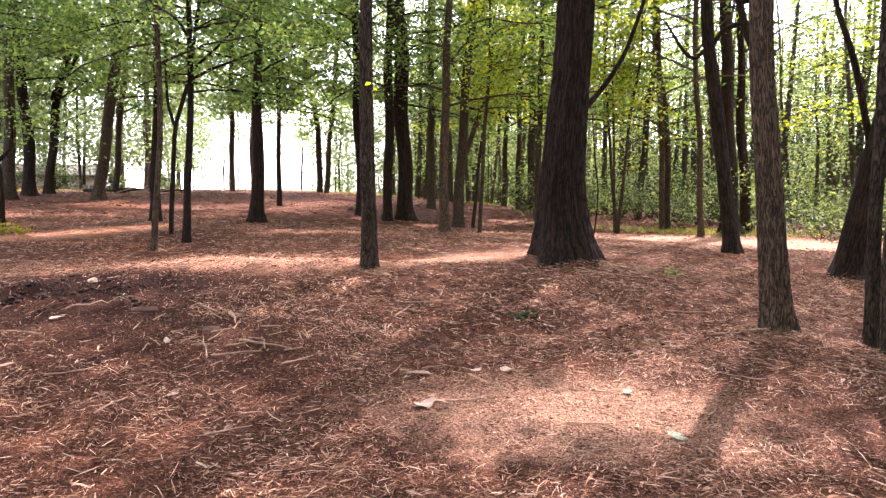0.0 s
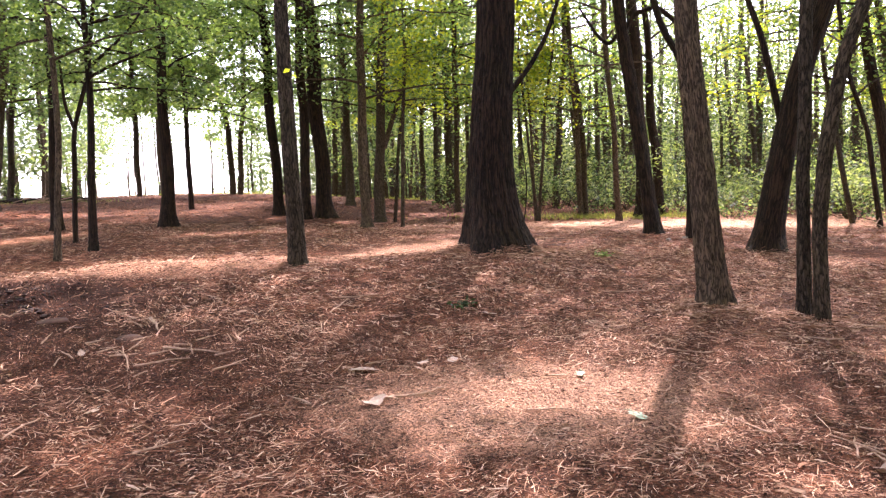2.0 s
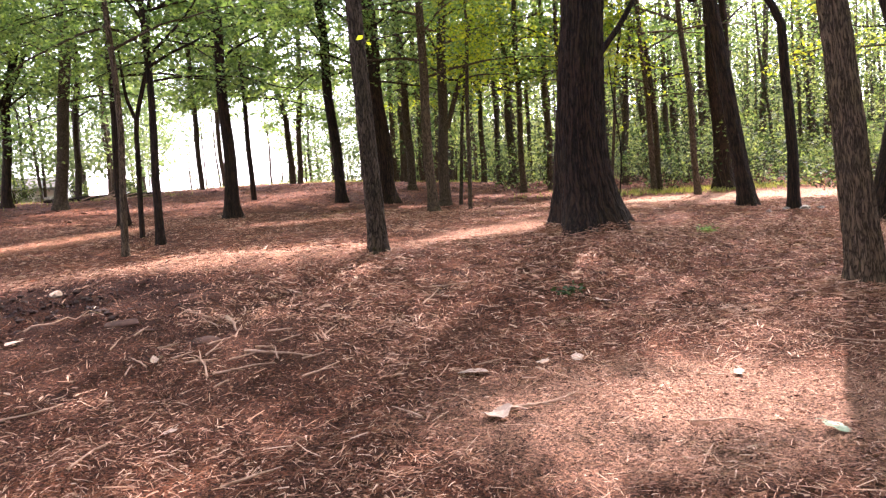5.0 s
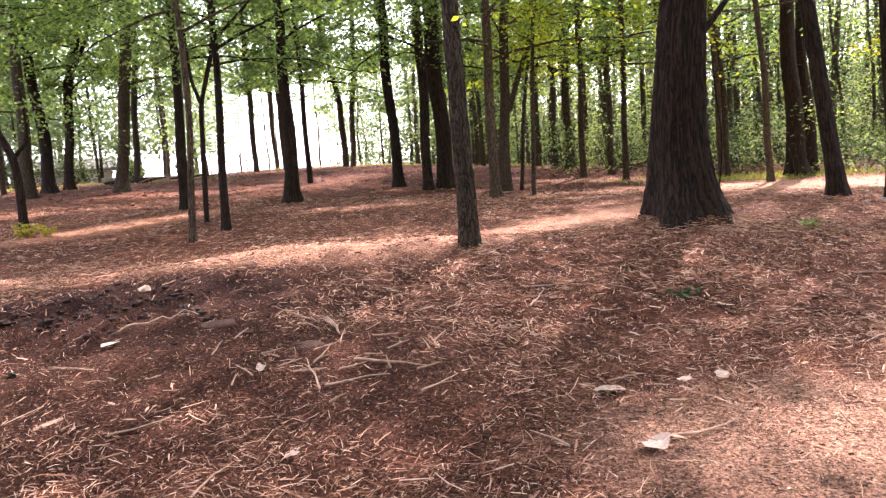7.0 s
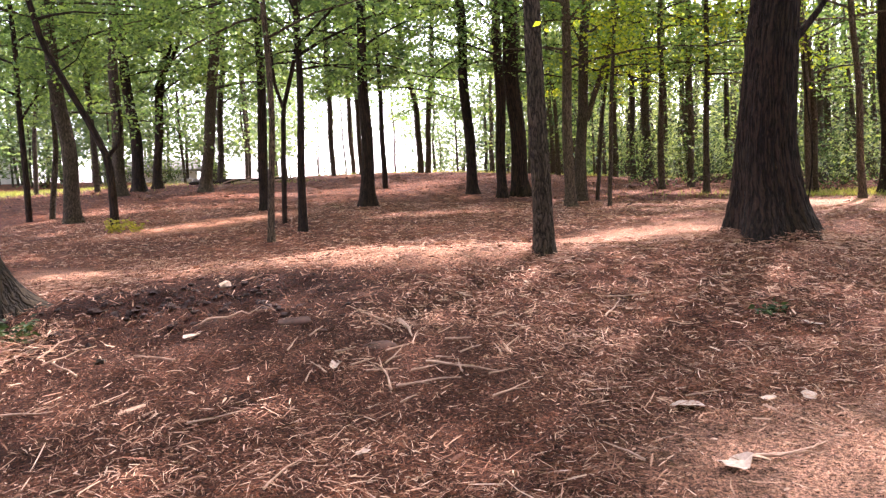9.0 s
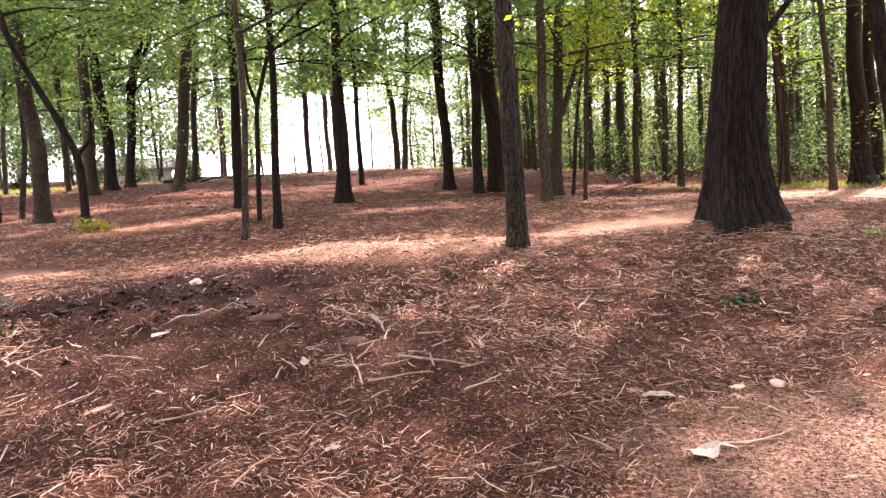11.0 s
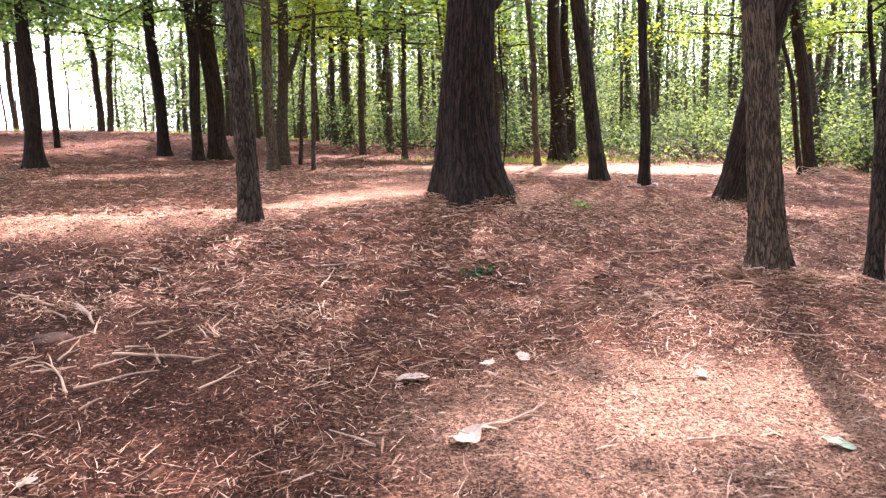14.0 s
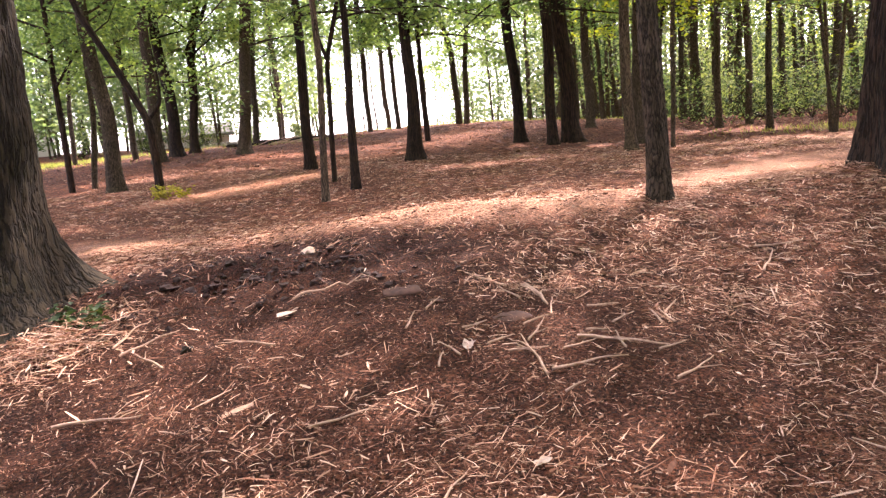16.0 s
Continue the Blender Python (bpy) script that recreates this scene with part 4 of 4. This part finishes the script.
# ---- litter ----
def thin(x, y, rng):
    """Share of litter that lies at a place: clumps, with bare soil between and on the trodden lines."""
    n = 0.5 + 0.3 * np.sin(1.9 * x + 1.4 * np.sin(1.3 * y)) * np.sin(1.7 * y + np.sin(1.1 * x)) + 0.3 * np.sin(5.1 * x + 2 * np.sin(3.7 * y)) * np.sin(4.3 * y)
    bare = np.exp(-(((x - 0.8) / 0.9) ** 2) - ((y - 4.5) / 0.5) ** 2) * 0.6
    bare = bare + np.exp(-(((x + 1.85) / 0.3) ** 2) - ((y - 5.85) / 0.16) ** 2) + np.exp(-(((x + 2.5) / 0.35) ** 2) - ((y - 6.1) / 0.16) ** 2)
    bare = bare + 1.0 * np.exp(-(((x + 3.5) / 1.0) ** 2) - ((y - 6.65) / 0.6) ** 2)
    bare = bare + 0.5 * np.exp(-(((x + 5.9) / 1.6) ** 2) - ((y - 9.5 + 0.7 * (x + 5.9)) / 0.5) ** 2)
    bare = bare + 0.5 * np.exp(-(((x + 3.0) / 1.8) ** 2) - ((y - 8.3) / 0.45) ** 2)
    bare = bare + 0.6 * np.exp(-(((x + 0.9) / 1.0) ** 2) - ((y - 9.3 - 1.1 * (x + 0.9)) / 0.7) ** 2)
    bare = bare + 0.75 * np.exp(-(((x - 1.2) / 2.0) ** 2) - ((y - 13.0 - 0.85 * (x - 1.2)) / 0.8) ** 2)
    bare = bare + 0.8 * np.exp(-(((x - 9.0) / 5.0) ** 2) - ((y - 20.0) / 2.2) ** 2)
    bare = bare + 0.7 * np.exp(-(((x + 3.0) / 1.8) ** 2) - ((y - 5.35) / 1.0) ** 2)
    # Litter thinned here too, to darken the shaded right mid-ground.
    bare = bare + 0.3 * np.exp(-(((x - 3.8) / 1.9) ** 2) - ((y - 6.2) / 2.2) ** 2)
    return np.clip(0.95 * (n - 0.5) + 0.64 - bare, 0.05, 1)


def strips(n, xr, yr, long, wide, seed, lift=0.014, bent=0.03, power=2.2, single=False, least=0.0):
    """Strips of bark, straw and chips strewn on the ground, some propped on others."""
    rng = np.random.default_rng(seed)
    x, y = rng.uniform(*xr, n), rng.uniform(*yr, n)
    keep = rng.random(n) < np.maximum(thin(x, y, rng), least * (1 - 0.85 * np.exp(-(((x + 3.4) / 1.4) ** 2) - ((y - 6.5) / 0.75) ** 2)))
    x, y = x[keep], y[keep]
    n = len(x)
    L = long[0] + (long[1] - long[0]) * rng.random(n) ** power
    W = rng.uniform(*wide, n)
    az = rng.normal(0, 0.8, n) + np.where(rng.random(n) < 0.3, np.pi / 2, 0) + 0.6 * np.sin(1.7 * x + 2.1 * y)
    d = np.stack([np.cos(az), np.sin(az)], -1)
    s = np.stack([-d[:, 1], d[:, 0]], -1)
    tilt = rng.normal(0, 0.16, n)
    roll = rng.normal(0, 0.5, n)
    rise = np.abs(rng.normal(0, lift, n)) + 0.003 + np.abs(tilt) * L * 0.35
    bend = rng.normal(0, bent, n) * L
    vs = []
    for k, w in ((-0.5, 1.0), (0.5, 0.3)) if single else ((-0.5, 0.6), (0.0, 1.0), (0.5, 0.4)):
        b = bend * (1 - 4 * k * k)
        for sg in (-1, 1):
            px = x + d[:, 0] * L * k + s[:, 0] * (b + sg * W * w / 2)
            py = y + d[:, 1] * L * k + s[:, 1] * (b + sg * W * w / 2)
            pz = land(px, py) + rise + tilt * L * k + sg * W * 0.5 * roll + (0.2 * W if k == 0 else 0)
            vs.append(np.stack([px, py, pz], -1))
    v = np.stack(vs, 1).reshape(-1, 3)
    if single:
        return v, np.arange(n)[:, None] * 4 + [0, 1, 3, 2]
    i = np.arange(n)[:, None] * 6
    return v, np.concatenate([i + [0, 1, 3, 2], i + [2, 3, 5, 4]])


def heap(x, y, inner, outer, tall, n, seed):
    """Litter heaped about the foot of a tree, thinning outwards."""
    v, f = strips(n, (-1, 1), (-1, 1), (0.04, 0.17), (0.003, 0.007), seed, 0.0, 0.06, least=1.0)
    rng = np.random.default_rng(seed)
    k = len(v) // 6
    a, d = rng.uniform(0, 2 * np.pi, k), inner + (outer - inner) * np.abs(rng.normal(0, 0.45, k))
    v = v.reshape(k, 6, 3)
    v = v - v.mean(1, keepdims=True)
    cx, cy = x + d * np.cos(a), y + d * np.sin(a)
    cz = land(cx, cy) + 0.006 + tall * rng.random(k) * np.exp(-(((d - inner) / (outer - inner)) ** 2) * 2)
    return (v + np.stack([cx, cy, cz], -1)[:, None]).reshape(-1, 3), f


def litter():
    near_x, near_y, mid_x, mid_y = (-4.8, 4.8), (2.2, 6.4), (-6.8, 7.0), (6.2, 11.5)
    crumbs = [
        strips(230000, near_x, near_y, (0.006, 0.032), (0.0018, 0.006), 21, 0.008, single=True, least=0.62),
        strips(110000, mid_x, mid_y, (0.012, 0.06), (0.004, 0.010), 22, 0.010, single=True, least=0.4),
        strips(26000, (-7, 7), (-4.5, 2.3), (0.012, 0.07), (0.004, 0.012), 37, 0.01, single=True, least=0.5),
        strips(25000, (-22, 16), (20, 40), (0.04, 0.2), (0.012, 0.03), 28, 0.012, single=True),
    ]
    ob = new("crumbs", mesh_of("crumbs", *joined(crumbs), CRUMB))
    tagged(ob, "fine brown crumbs of bark over the soil", "litter", kind="stuff")
    straw = [
        strips(82000, near_x, near_y, (0.018, 0.10), (0.0014, 0.0042), 24, 0.026, 0.05, 1.9),
        strips(1800, near_x, near_y, (0.10, 0.19), (0.003, 0.006), 27, 0.03, 0.03, 2.0),
        strips(6000, near_x, near_y, (0.02, 0.09), (0.004, 0.009), 25, 0.018, 0.03),
        strips(260, near_x, near_y, (0.05, 0.14), (0.009, 0.017), 35, 0.016, 0.03, least=0.5),
        strips(24000, near_x, near_y, (0.012, 0.05), (0.002, 0.006), 31, 0.012, single=True, least=0.2),
        strips(66000, mid_x, mid_y, (0.03, 0.11), (0.0022, 0.0058), 26, 0.028, 0.045),
        strips(3000, mid_x, mid_y, (0.04, 0.12), (0.006, 0.011), 36, 0.02, 0.03),
        strips(30000, mid_x, mid_y, (0.012, 0.07), (0.003, 0.009), 32, 0.012, single=True),
        strips(12000, (-7, 7), (-4.5, 2.3), (0.03, 0.12), (0.003, 0.008), 38, 0.02, single=True),
        strips(6000, (-6.8, -4.7), (2.2, 6.3), (0.03, 0.12), (0.003, 0.008), 39, 0.02, single=True),
        strips(6000, (4.7, 7.0), (2.2, 6.3), (0.03, 0.12), (0.003, 0.008), 40, 0.02, single=True),
        heap(3.05, 6.66, 0.2, 0.5, 0.10, 3000, 41),
        heap(1.60, 9.66, 0.42, 0.75, 0.12, 4500, 42),
        heap(3.72, 6.2, 0.12, 0.4, 0.08, 1800, 43),
        heap(-4.35, 5.65, 0.02, 0.7, 0.12, 1300, 44),
        heap(-0.82, 8.24, 0.1, 0.35, 0.05, 700, 45),
        strips(110000, (-13, 14), (11, 22), (0.02, 0.13), (0.004, 0.012), 23, 0.012, single=True),
    ]
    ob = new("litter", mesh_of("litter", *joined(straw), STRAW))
    tagged(ob, "strewn shredded bark, pine straw and wood chips", "litter", kind="stuff")


litter()


def stick(x, y, long, r, turn, lift=0.0, forks=1, crook=0.022):
    """A dry crooked stick that lies on the litter, with short side twigs."""
    rng = np.random.default_rng(int(abs(x * 997 + y * 131)) + 7)
    r = r * 0.72
    t = np.linspace(-0.5, 0.5, 12)
    c, s = math.cos(radians(turn)), math.sin(radians(turn))
    off = crook * long * (np.sin(t * 5 + rng.uniform(0, 6)) + 0.4 * np.sin(t * 13))
    px, py = t * long * c - off * s, t * long * s + off * c
    pz = land(x + px, y + py) - float(land(x, y)) + r * 0.9 + 0.012 + lift * (t + 0.5)
    p = np.stack([px, py, pz], -1)
    root = new("stick")
    root.location = (x, y, float(land(x, y)))
    tagged(root, "dry pale crooked stick lying on the litter", "stick", "sticks on the forest floor")
    part("shaft", mesh_of("shaft", *tube(p, r * (1.1 - 0.7 * (t + 0.5)), 7), TWIG, True), root)
    for k in range(forks):
        i = int(rng.integers(3, 9))
        a = radians(turn) + rng.choice([-1, 1]) * rng.uniform(0.5, 1.0)
        q = p[i] + np.outer(np.linspace(0, 1, 5), [math.cos(a), math.sin(a), 0.12]) * long * rng.uniform(0.2, 0.4) + rng.normal(0, 0.004, (5, 3))
        part("side_twig", mesh_of("side_twig", *tube(q, r * np.linspace(0.6, 0.2, 5), 5), TWIG, True), root)
    return root


stick(-1.34, 5.58, 0.42, 0.012, -8, 0.01, 2, 0.03)
stick(0.13, 4.72, 0.5, 0.014, 27, 0.0, 2)
stick(-0.05, 5.42, 0.2, 0.006, 12, 0.02, 0)
stick(-1.75, 6.15, 0.32, 0.02, -66, 0.0, 0, 0.02)
stick(-2.05, 6.35, 0.3, 0.010, 150, 0.01, 2)
stick(-1.5, 5.35, 0.36, 0.010, 20, 0.0, 1)
stick(-1.05, 5.35, 0.3, 0.009, 50, 0.0, 1)
stick(-1.75, 5.4, 0.34, 0.009, 110, 0.03, 1)
stick(-0.55, 4.7, 0.24, 0.008, 130, 0.0, 0)
stick(0.9, 4.35, 0.26, 0.009, -10, 0.0, 0)
stick(1.15, 4.95, 0.22, 0.007, 5, 0.0, 0)
stick(-0.35, 6.9, 0.4, 0.010, 70, 0.02, 2)
stick(-0.2, 7.25, 0.35, 0.010, 20, 0.02, 1)
stick(-2.9, 6.2, 0.5, 0.010, 25, 0.02, 1)
stick(-3.2, 5.6, 0.35, 0.008, 160, 0.0, 1)
stick(-2.5, 4.9, 0.3, 0.008, 40, 0.0, 0)
stick(-2.0, 4.4, 0.3, 0.008, 75, 0.0, 1)
stick(-1.2, 4.1, 0.28, 0.008, 35, 0.0, 1)
stick(-3.6, 4.9, 0.4, 0.010, 10, 0.0, 2)
stick(2.2, 5.4, 0.3, 0.007, 150, 0.0, 0)
stick(1.9, 6.4, 0.36, 0.008, 12, 0.0, 1)
stick(3.3, 5.6, 0.5, 0.010, 165, 0.02, 1)
stick(4.3, 6.0, 0.7, 0.012, -15, 0.02, 1)
stick(2.6, 7.6, 0.5, 0.009, 5, 0.0, 1)
stick(0.4, 6.3, 0.24, 0.006, 95, 0.0, 0)


def fallen_leaf(x, y, size, turn, mat, label, curl=0.1):
    """A broad lobed leaf, curled at its rim, with a stalk."""
    rng = np.random.default_rng(int(abs(x * 331 + y * 57)) + 1)
    n = 22
    a = np.linspace(0, 2 * np.pi, n, endpoint=False)
    r = size * (0.42 + 0.05 * np.cos(5 * a) + 0.06 * np.cos(2 * a)) * rng.uniform(0.92, 1.08, n)
    ph = rng.uniform(0, 6)
    rim = np.stack([1.25 * r * np.cos(a), r * np.sin(a), curl * size * (0.35 + 0.3 * np.cos(2 * a + ph) + rng.uniform(-0.05, 0.05, n))], -1)
    inner = rim * np.array([0.5, 0.5, 0.3])
    v = np.concatenate([[(0, 0, 0.004)], inner, rim])
    f = [(0, 1 + i, 1 + (i + 1) % n, 1 + (i + 1) % n) for i in range(n)]
    q = [(1 + i, 1 + n + i, 1 + n + (i + 1) % n, 1 + (i + 1) % n) for i in range(n)]
    me = bpy.data.meshes.new("blade")
    me.from_pydata(v.tolist(), [], [t[:3] for t in f] + q)
    me.materials.append(mat)
    root = new("fallen_leaf")
    root.matrix_world = pose(x, y, float(land(x, y)) + 0.018, 4, -5, turn)
    tagged(root, label, "leaf", "fallen leaves")
    part("blade", me, root)
    part("stalk", mesh_of("stalk", *tube([(size * 0.4, 0, 0.01), (size * 0.62, 0.01, 0.012), (size * 0.8, 0.03, 0.006)], [0.003, 0.002, 0.002], 5), mat), root)
    return root


GREEN_LEAF = island_material("faded_green_leaf", (0.0, (0.16, 0.22, 0.14)), (1.0, (0.22, 0.28, 0.18)), rough=0.5)
fallen_leaf(-0.16, 5.27, 0.15, 200, DRY_LEAF, "pale pinkish dry leaf lying on litter")
fallen_leaf(0.47, 5.4, 0.10, 80, DRY_LEAF, "small pale dry leaf lying on litter")
fallen_leaf(-0.11, 4.58, 0.13, 20, DRY_LEAF, "curled pale dry leaf beside a stick", 0.4)
fallen_leaf(1.36, 4.19, 0.11, 110, GREEN_LEAF, "faded green leaf on bare sunny soil")
fallen_leaf(0.25, 5.35, 0.07, 10, DRY_LEAF, "small pale dry leaf lying on litter")
fallen_leaf(1.28, 5.0, 0.07, 60, GREEN_LEAF, "small faded green leaf on litter")
fallen_leaf(1.0, 6.8, 0.10, 150, DRY_LEAF, "small pale dry leaf lying on litter")
fallen_leaf(-2.05, 5.5, 0.08, 75, DRY_LEAF, "curled pale leaf among twigs", 0.6)
fallen_leaf(-1.7, 4.6, 0.06, 30, DRY_LEAF, "tiny pale chip-like dry leaf")
fallen_leaf(-3.1, 5.9, 0.09, 30, DRY_LEAF, "pale dry leaf by dark soil")
fallen_leaf(2.2, 3.3, 0.1, 30, DRY_LEAF, "curled reddish dry leaf on litter", 0.7)


def clod(x, y, r, turn, name="soil_clod", mat=None, label="dark clod of damp soil on the bank", cat="soil"):
    rng = np.random.default_rng(int(abs(x * 773 + y * 91)) + 5)
    bm = bmesh.new()
    bmesh.ops.create_icosphere(bm, subdivisions=1 if r < 0.03 else 2, radius=r)
    ph = rng.uniform(0, 6, 6)
    for v in bm.verts:
        d = v.co.normalized()
        k = 1 + 0.22 * math.sin(4 * d.x + ph[0]) * math.sin(5 * d.y + ph[1]) + 0.13 * math.sin(11 * d.z + ph[2] + 6 * d.x) + rng.normal(0, 0.2)
        v.co *= k
        v.co.x *= 1.15
        v.co.z *= 0.7
    me = bpy.data.meshes.new(name)
    bm.to_mesh(me)
    bm.free()
    me.materials.append(mat or CLOD)
    ob = new(name, me)
    ob.matrix_world = pose(x, y, float(land(x, y)) + r * 0.1, 0, 0, turn)
    return tagged(ob, label, cat, "clods on the bank" if name == "soil_clod" else "wood on the bank")



EARTH_STONE = plain_material("earthy_reddish_stone", (0.075, 0.032, 0.020), 0.95, 0.4, 24)

def buried_stone(x, y, r, turn):
    """A smooth worn stone of which only the flat top shows."""
    rng = random.Random(int(abs(x * 91 + y * 37)))
    bm = bmesh.new()
    bmesh.ops.create_icosphere(bm, subdivisions=3, radius=r)
    p, q = rng.uniform(0, 6), rng.uniform(0, 6)
    for v in bm.verts:
        d = v.co.normalized()
        v.co *= 1 + 0.12 * math.sin(3 * d.x + p) + 0.08 * math.sin(5 * d.y + q)
        v.co.x *= 1.3
        v.co.z *= 0.2
    for f in bm.faces:
        f.smooth = True
    me = bpy.data.meshes.new("stone")
    bm.to_mesh(me)
    bm.free()
    me.materials.append(EARTH_STONE)
    ob = new("stone", me)
    ob.matrix_world = pose(x, y, float(land(x, y)) - 0.003, 8, 0, turn)
    return tagged(ob, "smooth reddish stone half buried in the soil", "stone", "half-buried stones")


buried_stone(-1.88, 5.87, 0.075, 10)
buried_stone(-2.51, 6.18, 0.08, 20)
buried_stone(-2.30, 6.10, 0.04, 130)

place = random.Random(5)
for _ in range(240):
    cx, cy = place.gauss(-3.5, 0.5), place.gauss(6.6, 0.33)
    clod(cx, cy, place.uniform(0.012, 0.028) * (1.6 if place.random() < 0.12 else 1), place.uniform(0, 360))
clod(-3.52, 5.56, 0.035, 30, "wood_stump", BARK["mossy_bark"], "short dark stub of a cut sapling", "stump")
clod(-3.35, 7.05, 0.045, 30, "wood_stump", TWIG, "pale broken stump of wood in dark soil", "stump")


def weed(x, y, r, tall, n, mat, label):
    """A low leafy plant: several bent stems with leaves along them."""
    rng = np.random.default_rng(int(abs(x * 57 + y * 13)) + 2)
    root = new("weed")
    root.location = (x, y, float(land(x, y)))
    tagged(root, label, "plant")
    stems, leaves = [], []
    for k in range(n):
        a = rng.uniform(0, 6.28)
        top = np.array([math.cos(a) * r * rng.uniform(0.2, 1), math.sin(a) * r * rng.uniform(0.2, 1), tall * rng.uniform(0.5, 1)])
        p = np.outer(np.linspace(0, 1, 5), top) + np.array([0, 0, -0.02])
        stems.append(tube(p, np.linspace(0.006, 0.002, 5), 4))
        for s in np.linspace(0.35, 1, 6):
            leaves.append(top * s + rng.normal(0, 0.03, (4, 3)))
    for one in stems:
        part("stem", mesh_of("stem", *one, TWIG), root)
    part("foliage", mesh_of("foliage", *leaf_quads(np.concatenate(leaves), 0.06, rng, 0.4), mat), root)


DULL_WEED = leaf_material("dull_weed_leaves", (0.02, 0.035, 0.014), (0.035, 0.06, 0.02), (0.07, 0.10, 0.03), 0.25)
GOLD = leaf_material("golden_weed_leaves", (0.13, 0.14, 0.02), (0.24, 0.23, 0.03), (0.40, 0.35, 0.05), 0.5)
weed(-9.15, 15.3, 0.3, 0.3, 12, GOLD, "yellow-green leafy weed at the foot of a tree")
weed(-8.75, 15.4, 0.2, 0.24, 6, GOLD, "small yellow-green leafy weed")
weed(-4.41, 6.03, 0.2, 0.12, 7, DULL_WEED, "low green weed against the roots of a large tree")
weed(0.78, 7.05, 0.1, 0.04, 3, DULL_WEED, "flat dark green weed on the litter")
weed(3.16, 10.2, 0.16, 0.06, 4, LEAVES, "low green weed on the litter")


# pale stones and brush by the trees at the clearing
clod(6.0, 13.1, 0.07, 10, "stone", STONE, "pale stone beside a dark tree's foot", "stone")
clod(6.25, 13.05, 0.05, 70, "stone", STONE, "small pale stone beside a dark tree", "stone")
clod(5.75, 13.2, 0.05, 120, "stone", STONE, "small pale stone in the litter", "stone")
clod(5.3, 12.9, 0.04, 40, "stone", STONE, "small pale stone in the litter", "stone")
for k in range(12):
    stick(12.9 + place.gauss(0, 0.5), 17.0 + place.gauss(0, 0.3), place.uniform(0.4, 1.0), 0.016, place.uniform(0, 180), place.uniform(0.05, 0.3), 2)
for k in range(10):
    stick(-12.6 + place.gauss(0, 0.9), 31.6 + place.gauss(0, 0.3), place.uniform(0.6, 1.5), 0.025, place.uniform(-30, 30), place.uniform(0.0, 0.3), 2)
for k in range(24):
    stick(-1.6 + place.gauss(0, 0.4), 5.75 + place.gauss(0, 0.3), place.uniform(0.08, 0.2), 0.008, place.uniform(0, 180), place.uniform(0.0, 0.05), 1)
for k in range(8):
    stick(-4.3 + place.gauss(0, 0.3), 5.55 + place.gauss(0, 0.2), place.uniform(0.15, 0.4), 0.009, place.uniform(0, 180), place.uniform(0.0, 0.06), 1)
for k in range(6):
    stick(2.1 + place.gauss(0, 0.35), 3.5 + place.gauss(0, 0.25), place.uniform(0.14, 0.3), 0.008, place.uniform(0, 180), place.uniform(0.0, 0.05), 1)
